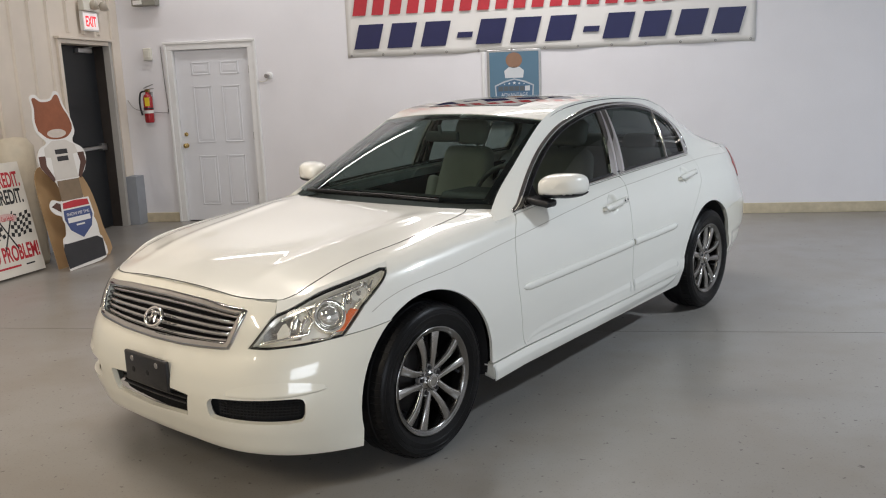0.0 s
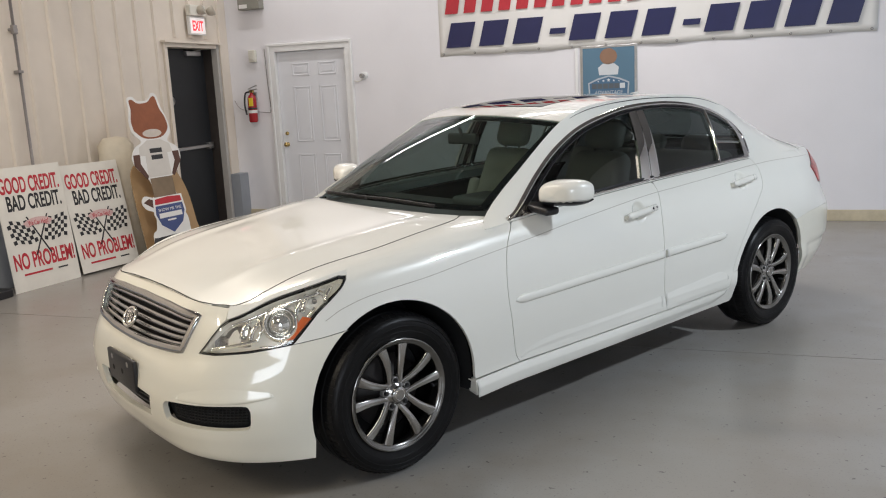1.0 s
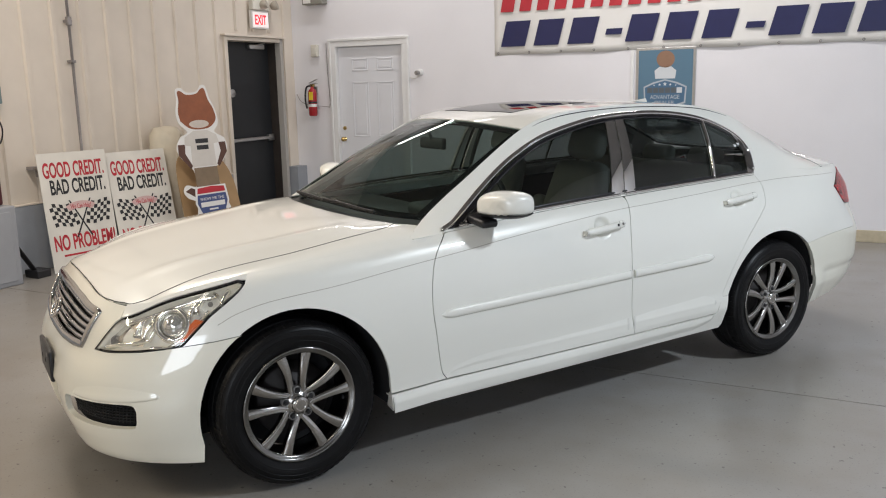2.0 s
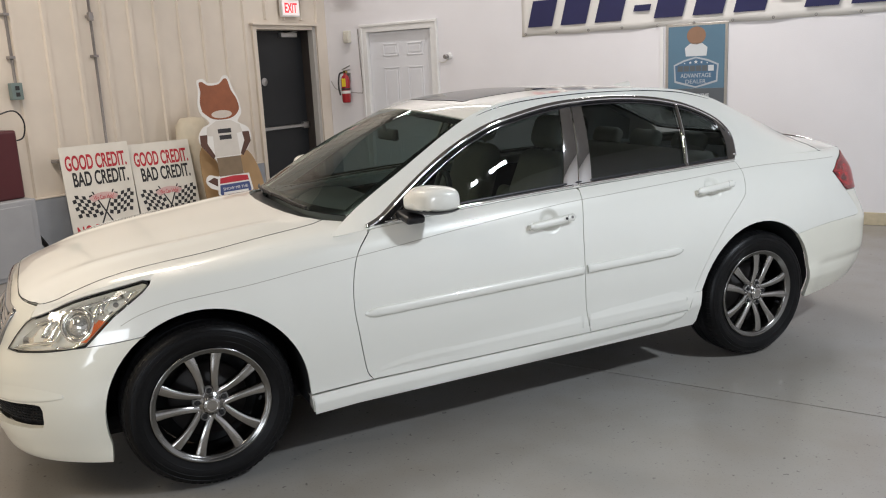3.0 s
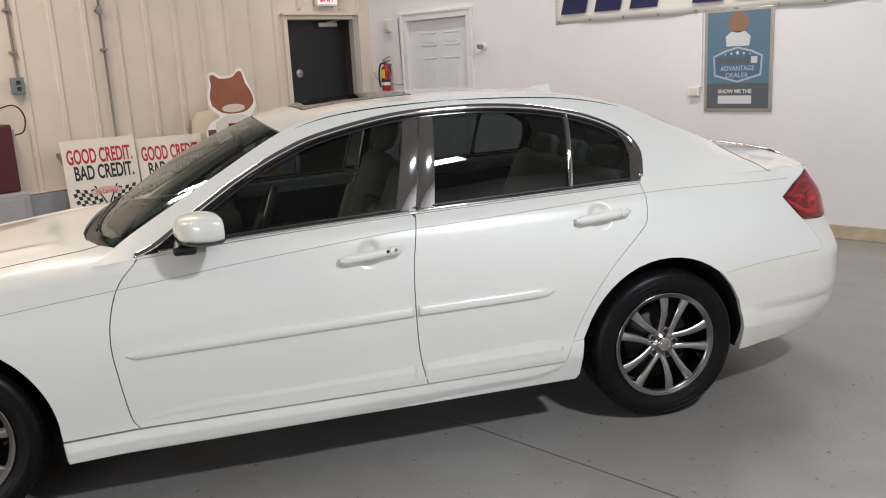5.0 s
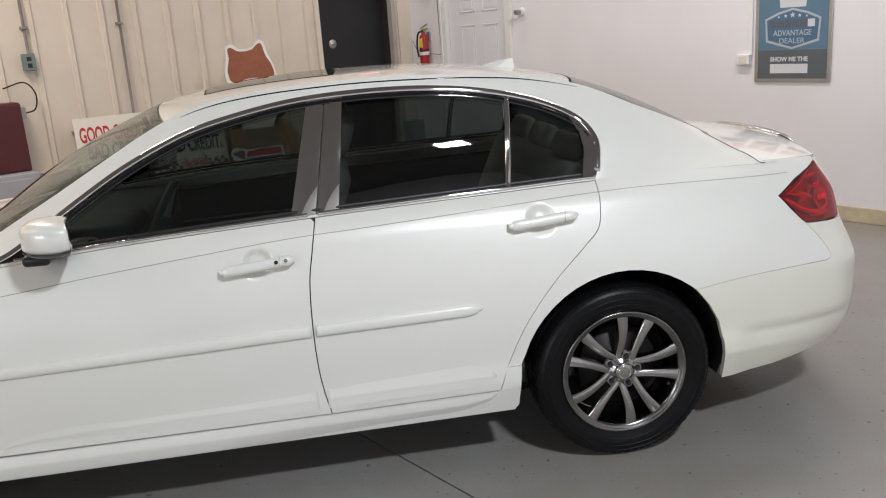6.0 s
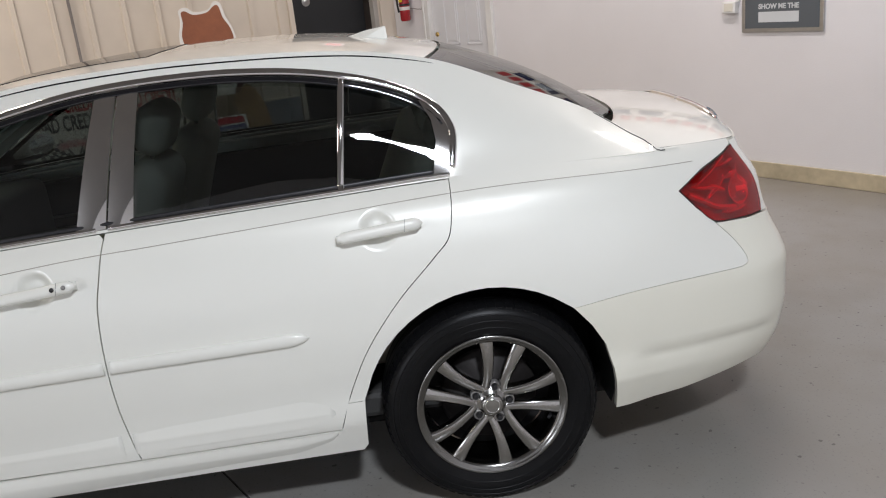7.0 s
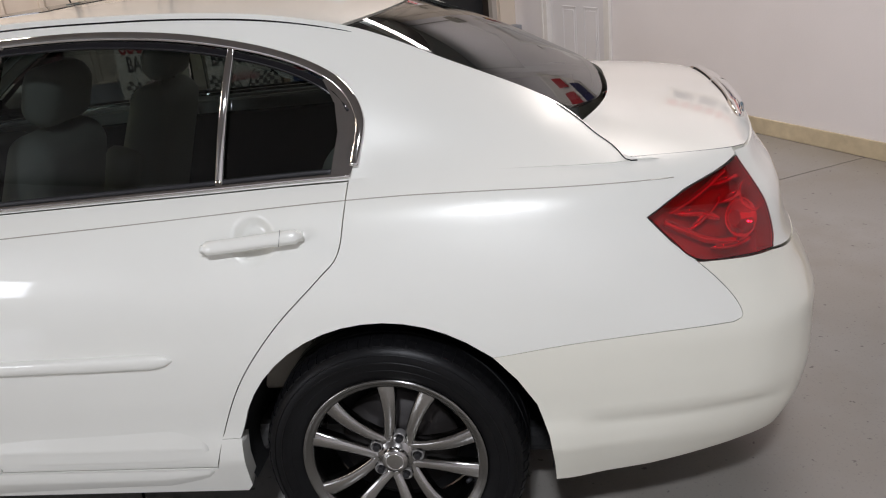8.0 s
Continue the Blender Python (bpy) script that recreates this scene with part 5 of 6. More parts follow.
y = -4.80
while y < 8.36:
    rib(y, .060, .024)
    y += .305
for y in (8.66, 8.96, 9.26, 9.55):
    rib(y, .065, .030, BH + .12)
part("base_ledge", box_bm(XL, XL + .05, YF, BY0 - .09, 0, .60, .008), BLOCK, west, "grey painted low concrete base")
part("base_flashing", box_bm(XL, XL + .055, YF, BY0 - .09, .60, .612, .002), CREAM, west)
corner = structure("trim_corner", box_bm(XL + .001, XL + .022, BY1 + .10, YB - .001, .585, CEIL, .004), CREAM, "cream metal corner post", "trim")
part("post_base", box_bm(XL + .001, XL + .145, BY1 + .08, YB - .001, 0, .585, .005), BLOCK, corner, "grey painted concrete foot")
frame2 = structure("trim_2", box_bm(XL - .17, XL + .03, BY0 - .06, BY0 - .005, 0, BH + .05, .004), CREAM, "cream steel door frame", "trim")
part("frame_side", box_bm(XL - .05, XL + .03, BY1 + .005, BY1 + .06, 0, BH + .05, .004), mat("grey_frame_paint", (0.42, 0.40, 0.37), 0.5, 0, 0, 0.06, 12), frame2)
part("frame_reveal", box_bm(XL - .17, XL - .051, BY1 + .002, BY1 + .06, 0, BH + .05, .002), mat("dark_brown_frame_paint", (0.035, 0.028, 0.024), 0.5, 0, 0, 0.2, 14), frame2, "dark brown door reveal")
part("frame_head", box_bm(XL - .17, XL + .03, BY0 - .005, BY1 + .005, BH + .005, BH + .05, .004), CREAM, frame2)
part("drip_cap", box_bm(XL, XL + .07, BY0 - .09, BY1 + .09, BH + .05, BH + .075, .004), CREAM, frame2)
exit_door = structure("door_2", box_bm(XL - .21, XL - .165, BY0, BY1, .01, BH, .002), DOORBLACK, "closed black steel exit door with push bar", "door")
bar = part("push_bar", box_bm(XL - .14, XL - .108, BY0 + .03, BY1 - .04, .945, .985, .008, 2), STEEL, exit_door, "worn steel push bar")
for yy in (BY0 + .02, BY1 - .12):
    part("bar_mount", box_bm(XL - .165, XL - .116, yy, yy + .10, .925, 1.005, .006), STEEL, bar)
part("closer", box_bm(XL - .165, XL - .11, BY1 - .40, BY1 - .12, BH - .075, BH - .02, .008), STEEL, exit_door, "door closer")
v, f = tube([(XL - .13, BY1 - .30, BH - .03), (XL - .07, BY1 - .20, BH - .01), (XL - .14, BY1 - .06, BH + .012)], .009, 8)
mesh_ob("closer_arm", v, f, STEEL, exit_door)
v, f = lathe([(.048, 0), (.048, .004), (.040, .007), (.022, .005), (.018, .010), (0, .010)], 32, lambda p, q, h: (XL - .165 + h, 8.722 + p, 1.522 + q))
mesh_ob("lock_plate", v, f, STEEL, exit_door, "round steel lock plate")

# ---------------------------------------------------------------- things on the walls


def text(body, size, material, m, parent, name="lettering", bold=0.0, width=None, shear=0.0):
    cu = bpy.data.curves.new(name, "FONT")
    cu.body, cu.size, cu.extrude, cu.offset, cu.shear = body, size, 0.0008, bold, shear
    cu.align_x = "CENTER"
    cu.materials.append(material)
    tmp = bpy.data.objects.new("tmp_text", cu)
    scene.collection.objects.link(tmp)
    bpy.context.view_layer.update()
    me = bpy.data.meshes.new_from_object(tmp.evaluated_get(bpy.context.evaluated_depsgraph_get()))
    bpy.data.objects.remove(tmp)
    xs = [v.co.x for v in me.vertices]
    k = width / (max(xs) - min(xs)) if width else 1.0
    for v in me.vertices:
        v.co = m @ Vector(((v.co.x - (max(xs) + min(xs)) / 2) * k, v.co.y, v.co.z))
    ob = new(name, me)
    ob.parent = parent
    ob["label"] = "lettering reading " + body.title().replace(".", "").replace("!", "")
    return ob


def plate(outline, m, material, name, parent=None, label="", thick=0.004):
    """A flat cut piece with some thickness, laid at the pose m."""
    q, f = triangulate(np.array(outline, float), [], 9.0)
    n = len(q)
    verts = [m @ Vector((a, b, thick)) for a, b in q] + [m @ Vector((a, b, 0)) for a, b in q]
    faces = [tuple(t) for t in f] + [tuple(i + n for i in t[::-1]) for t in f]
    loop = len(outline)
    ring0 = [m @ Vector((a, b, thick)) for a, b in outline]
    base = len(verts)
    verts += ring0 + [m @ Vector((a, b, 0)) for a, b in outline]
    faces += [(base + i, base + (i + 1) % loop, base + loop + (i + 1) % loop, base + loop + i) for i in range(loop)]
    ob = mesh_ob(name, verts, faces, material, parent, label, False)
    return ob


def rect(x0, x1, y0, y1, lean=0.0):
    return [(x0, y0), (x1, y0), (x1 + lean, y1), (x0 + lean, y1)]


def blob(cx, cy, rx, ry, n=28, p=1.0):
    return [(cx + rx * math.copysign(abs(math.cos(t)) ** p, math.cos(t)), cy + ry * math.copysign(abs(math.sin(t)) ** p, math.sin(t))) for t in np.linspace(0, 2 * math.pi, n + 1)[:-1]]


NORTH = pose(0, YB, 0, 90, 0, 0)          # x along the north wall, y up, z into the room
# banner hung on the wall, a little slack along its lower edge
bx0, bx1, bz0, bz1 = -2.305, 2.185, 1.878, 2.86
verts, faces = [], []
nx, nz = 70, 14
for i in range(nx + 1):
    for j in range(nz + 1):
        x, z = bx0 + (bx1 - bx0) * i / nx, bz0 + (bz1 - bz0) * j / nz
        sag = -.008 * abs(math.sin(math.pi * (i / nx) * 7)) * (1 - j / nz) + .006
        verts.append((x, YB - .014 - .007 * math.sin(x * 4.1 + .6 * z) * (1 - j / nz * .7) - .004 * math.sin(x * 9 + 3 * z), z - sag))
for i in range(nx):
    for j in range(nz):
        faces.append((i * (nz + 1) + j, (i + 1) * (nz + 1) + j, (i + 1) * (nz + 1) + j + 1, i * (nz + 1) + j + 1))
banner = tagged(mesh_ob("banner", verts, faces, VINYL), "white vinyl banner with red and navy bars on wall", "banner")
mod = banner.modifiers.new("thickness", "SOLIDIFY")
mod.thickness = 0.002
up_m = NORTH @ Matrix.Translation((0, 0, .030))
# the number row, as slanted navy bars with two dashes
x = -2.22
for k, ch in enumerate("###-###-####"):
    if ch == "-":
        plate(rect(x + .03, x + .20, 2.045, 2.105, .015), up_m, NAVY, "dash_bar", banner)
        x += .24
    else:
        w = .385
        plate(rect(x, x + w - .10, 1.965, 2.235, .07), up_m, NAVY, "number_bar", banner)
        x += w
x = -2.22
for k in range(21):
    w = .20 if k else .22
    plate(rect(x, x + w - .07, 2.335, 2.60, .05), up_m, INKRED, "letter_bar", banner)
    x += w
for i in range(13):
    gx = bx0 + .05 + (bx1 - bx0 - .1) * i / 12
    v, f = lathe([(.006, .003), (.012, .004), (.014, 0)], 16, lambda p, q, h: (gx + p, YB - .024 - h, bz0 + .018 + q))
    mesh_ob("grommet", v, f, HOUSING, banner)

# framed poster below it
poster = tagged(part("poster", box_bm(-.706, -.100, YB - .016, YB - .002, 1.028, 1.892, .003), STEEL), "blue and grey advertising poster in a thin metal frame", "poster")
PB, PG, PM = mat("poster_blue", (0.10, 0.19, 0.27), 0.35, 0, 0, 0.06, 3), mat("poster_slate", (0.10, 0.115, 0.13), 0.35, 0, 0, 0.06, 3), mat("poster_mid_blue", (0.07, 0.15, 0.25), 0.35, 0, 0, 0.05, 6)
PW, PT, PR = mat("poster_pale", (0.60, 0.63, 0.65), 0.4, 0, 0, 0.05, 8), mat("poster_tan", (0.26, 0.15, 0.095), 0.4, 0, 0, 0.12, 14), mat("poster_silver", (0.42, 0.46, 0.50), 0.4, 0, 0, 0.05, 8)
pm = NORTH @ Matrix.Translation((-.403, 0, .0165))
plate(rect(-.275, .275, 1.27, 1.868), pm, PB, "poster_field", poster, "", .001)
plate(rect(-.275, .275, 1.055, 1.2695), pm, PG, "poster_field", poster, "", .001)
pm = pm @ Matrix.Translation((0, 0, .0012))
plate(blob(0, 1.775, .092, .085, 24, 1.0), pm, PT, "poster_shape", poster, "", .001)
plate([(-.10, 1.58), (.10, 1.58), (.11, 1.66), (.06, 1.70), (-.06, 1.70), (-.11, 1.66)], pm, PW, "poster_shape", poster, "", .001)
plate([(-.21, 1.33), (-.10, 1.30), (0, 1.275), (.10, 1.30), (.21, 1.33), (.22, 1.50), (.12, 1.545), (0, 1.575), (-.12, 1.545), (-.22, 1.50)], pm, PR, "poster_shape", poster, "", .0014)
plate([(-.195, 1.345), (-.09, 1.315), (0, 1.29), (.09, 1.315), (.195, 1.345), (.205, 1.49), (.11, 1.53), (0, 1.56), (-.11, 1.53), (-.205, 1.49)], pm, PM, "poster_shape", poster, "", .0022)
for i in range(6):
    plate(rect(-.18 + .06 * i, -.126 + .06 * i, 1.435, 1.49), pm, PW if i == 5 else PG, "poster_bar", poster, "", .003)
for i, s in enumerate((.010, .015, .022, .015, .010)):
    star = []
    for k in range(10):
        r = s if k % 2 == 0 else s * .42
        star.append((-.11 + .055 * i + r * math.sin(k * math.pi / 5), 1.525 - .006 * abs(i - 2) + r * math.cos(k * math.pi / 5)))
    plate(star, pm, PW, "poster_star", poster, "", .003)
text("ADVANTAGE", .058, PR, pm @ Matrix.Translation((0, 1.375, .003)), poster, bold=.0006, width=.30)
text("DEALER", .055, PR, pm @ Matrix.Translation((0, 1.318, .003)), poster, bold=.0003, width=.20)
text("SHOW ME THE", .046, PW, pm @ Matrix.Translation((-.02, 1.185, .001)), poster, bold=.0015, width=.30)
plate(rect(-.17, .13, 1.095, 1.165), pm, PW, "poster_bar", poster, "", .002)

# surface cable duct and outlet box beside the poster
duct = tagged(part("cable_duct", box_bm(-.762, -.728, YB - .022, YB - .001, 1.24, 1.876, .003), TRIMWHITE), "white plastic cable duct running down the wall", "cable duct")
outlet = tagged(part("outlet_box", box_bm(-.85, -.74, YB - .045, YB - .001, 1.165, 1.245, .006), TRIMWHITE), "white surface outlet box at the foot of the duct", "outlet")
part("socket_face", box_bm(-.83, -.76, YB - .048, YB - .044, 1.178, 1.232, .002), OFFWHITE, outlet)

# wall camera with its wire
wall_camera = tagged(new("wall_camera"), "small white wall camera with a loose wire", "camera")
v, f = lathe([(.040, 0), (.040, -.018), (.032, -.024), (0, -.026)], 28, lambda p, q, h: (-3.262 + p, YB + h, 1.715 + q))
mesh_ob("camera_base", v, f, TRIMWHITE, wall_camera)
v, f = lathe([(.022, 0), (.026, -.02), (.026, -.06), (.018, -.07), (.012, -.066), (0, -.066)], 24, lambda p, q, h: (-3.275 + p, YB - .02 + h, 1.712 + q))
mesh_ob("camera_body", v, f, HOUSING, wall_camera)
v, f = tube([(-3.27, YB - .01, 1.69), (-3.31, YB - .012, 1.655), (-3.36, YB - .006, 1.645), (-3.40, YB - .004, 1.66)], .004, 6)
mesh_ob("wire", v, f, OFFWHITE, wall_camera)
sounder = tagged(part("alarm_sounder", box_bm(-4.785, -4.690, YB - .05, YB - .001, 1.945, 2.09, .008), OFFWHITE), "small off-white alarm sounder on the wall", "alarm")
part("grille_plate", box_bm(-4.765, -4.71, YB - .058, YB - .049, 1.975, 2.06, .004), OFFWHITE, sounder)
panel_box = tagged(part("control_box", box_bm(-4.83, -4.535, YB - .12, YB - .001, 2.565, 2.86, .008), mat("olive_grey_enamel", (0.24, 0.235, 0.20), 0.45, 0, 0, 0.08, 10)), "grey metal control box high on the wall", "control box")
part("label_plate", box_bm(-4.81, -4.70, YB - .122, YB - .119, 2.58, 2.625), SIGNWHITE, panel_box)
v, f = tube([(-4.70, YB - .05, 2.86), (-4.70, YB - .05, CEIL)], .012, 8)
mesh_ob("feed_pipe", v, f, CONDUIT, panel_box)

# fire extinguisher
ext = tagged(new("fire_extinguisher"), "red fire extinguisher with yellow tag on a wall hook", "extinguisher")
EX, EY = -4.765, YB - .085
v, f = lathe([(0, 1.215), (.045, 1.217), (.051, 1.226), (.0545, 1.24), (.0545, 1.50), (.050, 1.525), (.036, 1.548), (.022, 1.556), (.020, 1.58)], 36, lambda p, q, h: (EX + p, EY + q, h))
mesh_ob("cylinder", v, f, mat("dark_red_enamel_gloss", (0.36, 0.016, 0.022), 0.25, 0, 0.3, 0.06, 20), ext)
part("upper_label", box_bm(EX - .012, EX + .046, EY - .060, EY - .055, 1.415, 1.515, .001, 1), YELLOW, ext, "yellow inspection tag")
v, f = lathe([(.0558, 1.33), (.0558, 1.365)], 36, lambda p, q, h: (EX + p, EY + q, h))
mesh_ob("lower_label", v, f, SIGNWHITE, ext)
part("valve", box_bm(EX - .018, EX + .03, EY - .018, EY + .018, 1.575, 1.61, .006), BRASS, ext)
for dz, tl in ((.03, .10), (.005, .085)):
    part("lever", box_bm(EX - .03, EX + tl, EY - .012, EY + .012, 1.60 + dz, 1.61 + dz, .003, 2, None, Matrix.Translation((EX, EY, 1.6)) @ Euler((0, -.35 if dz > .01 else -.1, 0)).to_matrix().to_4x4() @ Matrix.Translation((-EX, -EY, -1.6))), STEEL, ext)
v, f = tube([tuple(q) for q in catmull(np.array([(EX - .02, EY, 1.59), (EX - .075, EY - .01, 1.575), (EX - .092, EY - .02, 1.50), (EX - .088, EY - .03, 1.40), (EX - .07, EY - .03, 1.31)]), 6)], .011, 10)
mesh_ob("hose", v, f, BLACK, ext)
part("wall_hook", box_bm(EX - .03, EX + .03, EY + .06, YB, 1.48, 1.58, .004), STEEL, ext)
v, f = lathe([(.0566, 1.375), (.0572, 1.380), (.0572, 1.390), (.0566, 1.395)], 36, lambda p, q, h: (EX + p, EY + q, h))
mesh_ob("strap", v, f, BLACK, ext)
wire = tagged(new("loose_cable"), "thin grey cable sagging along the wall beside the door", "cable")
v, f = tube([tuple(q) for q in catmull(np.array([(-5.06, YB - .01, 1.49), (-5.0, YB - .012, 1.40), (-4.90, YB - .012, 1.36), (-4.80, YB - .010, 1.345), (-4.68, YB - .012, 1.335), (-4.60, YB - .012, 1.33), (-4.555, YB - .01, 1.36), (-4.57, YB - .008, 1.7), (-4.58, YB - .008, 2.1)]), 6)], .0042, 6)
mesh_ob("cable_run", v, f, CONDUIT, wire)

# exit sign with twin lamp heads over the dark door
exit_sign = tagged(part("exit_sign", box_bm(XL + .031, XL + .075, 8.87, 9.175, 2.265, 2.475, .006), SIGNWHITE), "lit white exit sign with red letters above the door", "exit sign")
WEST = pose(XL + .076, 9.023, 2.37, 90, 0, 90)
plate(rect(-.14, .14, -.085, .085), WEST, mat("lit_sign_face", (0.85, 0.80, 0.78), 0.4, 0, 0, 0, glow=((1.0, 0.86, 0.82), 0.35)), "sign_face", exit_sign, "", .0015)
text("EXIT", .155, mat("lit_red_letters", (0.8, 0.02, 0.03), 0.4, 0, 0, 0, glow=((1.0, 0.03, 0.05), 0.7)), WEST @ Matrix.Translation((0, -.055, .002)), exit_sign, bold=.004, width=.21)
lamp_box = tagged(part("emergency_light", box_bm(XL + .031, XL + .10, 8.87, 9.175, 2.478, 2.60, .01), OFFWHITE), "twin-head emergency light above the exit sign", "emergency light")
for yy in (9.04, 9.24):
    mm = Matrix.Translation((XL + .13, yy, 2.545)) @ Euler((0, math.radians(70), math.radians(25))).to_matrix().to_4x4()
    v, f = lathe([(.0, -.06), (.03, -.055), (.052, -.02), (.058, .03), (.054, .032), (.04, .01), (0, -.01)], 24, lambda p, q, h: mm @ Vector((p, q, h)))
    mesh_ob("lamp_head", v, f, mat("tan_plastic", (0.42, 0.38, 0.31), 0.4, 0, 0, 0.06, 20), lamp_box)

# conduits and boxes on the ribbed wall
for y, z0, z1, lab in ((6.322, .612, CEIL, "galvanised conduit down the ribbed wall"), (5.502, 1.63, CEIL, "galvanised conduit ending at a socket box")):
    cd = tagged(new("conduit"), lab, "conduit", "wall conduits")
    v, f = tube([(XL + .045, y, z0), (XL + .045, y, z1)], .013, 10)
    mesh_ob("pipe", v, f, CONDUIT, cd)
    for z in (1.85, 2.21, 3.0):
        part("clip", box_bm(XL + .0, XL + .065, y - .026, y + .026, z - .012, z + .012, .004), CONDUIT, cd)
    if z0 < 1:
        part("coupling", box_bm(XL + .025, XL + .068, y - .022, y + .022, 2.17, 2.25, .008), CONDUIT, cd)
socket = tagged(part("socket_box", box_bm(XL + .03, XL + .085, 5.437, 5.54, 1.49, 1.635, .006), mat("green_grey_steel", (0.20, 0.26, 0.25), 0.4, 0.4, 0, 0.1, 20)), "green-grey steel socket box on the ribbed wall", "socket")
for z in (1.535, 1.59):
    part("socket_face", box_bm(XL + .084, XL + .089, 5.47, 5.507, z - .018, z + .018, .002), INKBLACK, socket)
cord = tagged(new("power_cord"), "black power cord hanging from a plug on the wall", "cord")
v, f = tube([tuple(q) for q in catmull(np.array([(XL + .07, 5.24, 1.36), (XL + .12, 5.40, 1.40), (XL + .12, 5.48, 1.30), (XL + .11, 5.46, 1.17), (XL + .10, 5.37, 1.14)]), 6)], .007, 6)
mesh_ob("cord_run", v, f, BLACK, cord)
part("plug", box_bm(XL + .04, XL + .12, 5.30, 5.38, 1.10, 1.20, .01), STEEL, cord)
hook = tagged(part("wall_bracket", box_bm(XL + .001, XL + .10, 5.75, 5.87, .905, .935, .004), CONDUIT), "dark steel bracket fixed to the ribbed wall", "bracket")
part("bracket_pin", box_bm(XL + .06, XL + .075, 5.79, 5.81, .84, .91, .003), CONDUIT, hook)

# grey cabinet with a dark red machine on it, in the corner of the bay
cab = tagged(part("steel_cabinet", box_bm(XL + .06, -4.74, 4.50, 5.335, 0, .665, .012), mat("grey_cabinet_enamel", (0.33, 0.34, 0.36), 0.5, 0, 0, 0.08, 6)), "low grey steel cabinet against the ribbed wall", "cabinet")
part("cabinet_door", box_bm(-4.742, -4.730, 4.55, 5.28, .04, .62, .004), MATS["grey_cabinet_enamel"], cab)
red = tagged(part("red_machine", box_bm(XL + .06, -4.84, 4.55, 5.31, .666, 1.245, .02, 3), mat("dark_red_enamel", (0.075, 0.014, 0.018), 0.4, 0, 0, 0.1, 8)), "dark red steel machine standing on the grey cabinet", "machine")
part("side_rail", box_bm(XL + .06, -4.96, 5.311, 5.334, .67, 1.16, .005), BLACK, red)
brush = tagged(new("black_hand_tool"), "black long-handled tool leaning on the cabinet", "tool")
v, f = tube([(-4.88, 5.36, .36), (-4.86, 5.56, .02)], .022, 8)
mesh_ob("handle", v, f, BLACK, brush)
part("tool_head", box_bm(-4.95, -4.78, 5.50, 5.64, 0, .07, .01), BLACK, brush)

# two credit signs leaning on the wall
def checker(m, parent, flip):
    """A chequered flag on its pole: rows of black squares on white."""
    s = -1 if flip else 1
    cells = []
    for i in range(7):
        for j in range(6):
            if (i + j) % 2 == 0:
                cells.append((i, j))
    verts, faces = [], []
    def at(a, b):
        return m @ Vector((s * (.030 + .235 * a + .045 * b), .015 + .205 * b + .05 * a * (1 - .9 * a) - .020 * math.sin(5 * a) - .03 * a, .0026))
    for i, j in cells:
        k = len(verts)
        verts += [at(i / 7, j / 6), at((i + 1) / 7, j / 6), at((i + 1) / 7, (j + 1) / 6), at(i / 7, (j + 1) / 6)]
        faces.append((k, k + 1, k + 2, k + 3))
    mesh_ob("chequered_flag", verts, faces, INKBLACK, parent, "", False)
    plate([(s * .095, .235), (s * .110, .235), (s * -.065, -.105), (s * -.082, -.105)], m @ Matrix.Translation((0, 0, .001)), INKBLACK, "flag_pole", parent, "", .001)


def credit_sign(p, q, height, lean, lift):
    """p, q: the ends of its foot on the plan."""
    a, b = Vector((*p, lift)), Vector((*q, lift))
    w = (b - a).length
    x = (b - a).normalized()
    zax = Vector((x.y, -x.x, 0))
    upv = (Vector((0, 0, 1)) * math.cos(lean) - zax * math.sin(lean)).normalized()
    nrm = x.cross(upv)
    m = Matrix(((x.x, upv.x, nrm.x, 0), (x.y, upv.y, nrm.y, 0), (x.z, upv.z, nrm.z, 0), (0, 0, 0, 1)))
    m = Matrix.Translation(a + x * w / 2) @ m
    ob = plate(rect(-w / 2 + .002, w / 2 - .002, 0, height), m @ Matrix.Translation((0, 0, -.006)), SIGNPAPER, "credit_sign", None, "", .006)
    tagged(ob, "white board sign with red and black lettering leaning upright", "sign", "credit signs")
    t = m @ Matrix.Translation((0, 0, .0012))
    text("GOOD CREDIT.", .185, INKRED, t @ Matrix.Translation((.0, height - .215, 0)), ob, bold=.0045, width=w * .88)
    text("BAD CREDIT.", .18, INKBLACK, t @ Matrix.Translation((.02, height - .365, 0)), ob, bold=.0045, width=w * .80)
    c = m @ Matrix.Translation((.01, height - .665, 0))
    checker(c, ob, False)
    checker(c, ob, True)
    arcp = [(.17 * math.sin(a), .135 + .085 * math.cos(a)) for a in np.linspace(-1.05, 1.05, 12)] + [(.12 * math.sin(a), .115 + .045 * math.cos(a)) for a in np.linspace(1.05, -1.05, 12)]
    plate(arcp, c @ Matrix.Translation((0, 0, .003)), mat("sign_pink_ribbon", (0.62, 0.42, 0.40), 0.5, 0, 0, 0.1, 30), "ribbon", ob, "", .001)
    text("We Can Help!", .06, INKRED, c @ Matrix.Translation((0, .155, .0042)), ob, width=.20)
    text("NO PROBLEM!", .19, INKRED, t @ Matrix.Translation((.01, height - .865, 0)), ob, bold=.0045, width=w * .90)
    plate(rect(-.22, .06, height - .925, height - .908), m @ Matrix.Translation((0, 0, .0005)), INKRED, "small_print_bar", ob, "", .001)
    plate(rect(.12, .22, height - .925, height - .912), m @ Matrix.Translation((0, 0, .0005)), INKBLACK, "small_print_bar", ob, "", .001)
    return ob


credit_sign((-4.825, 5.705), (-4.735, 6.370), 1.055, .10, .0)
credit_sign((-4.720, 6.385), (-4.610, 7.03), 1.0, .17, .02)

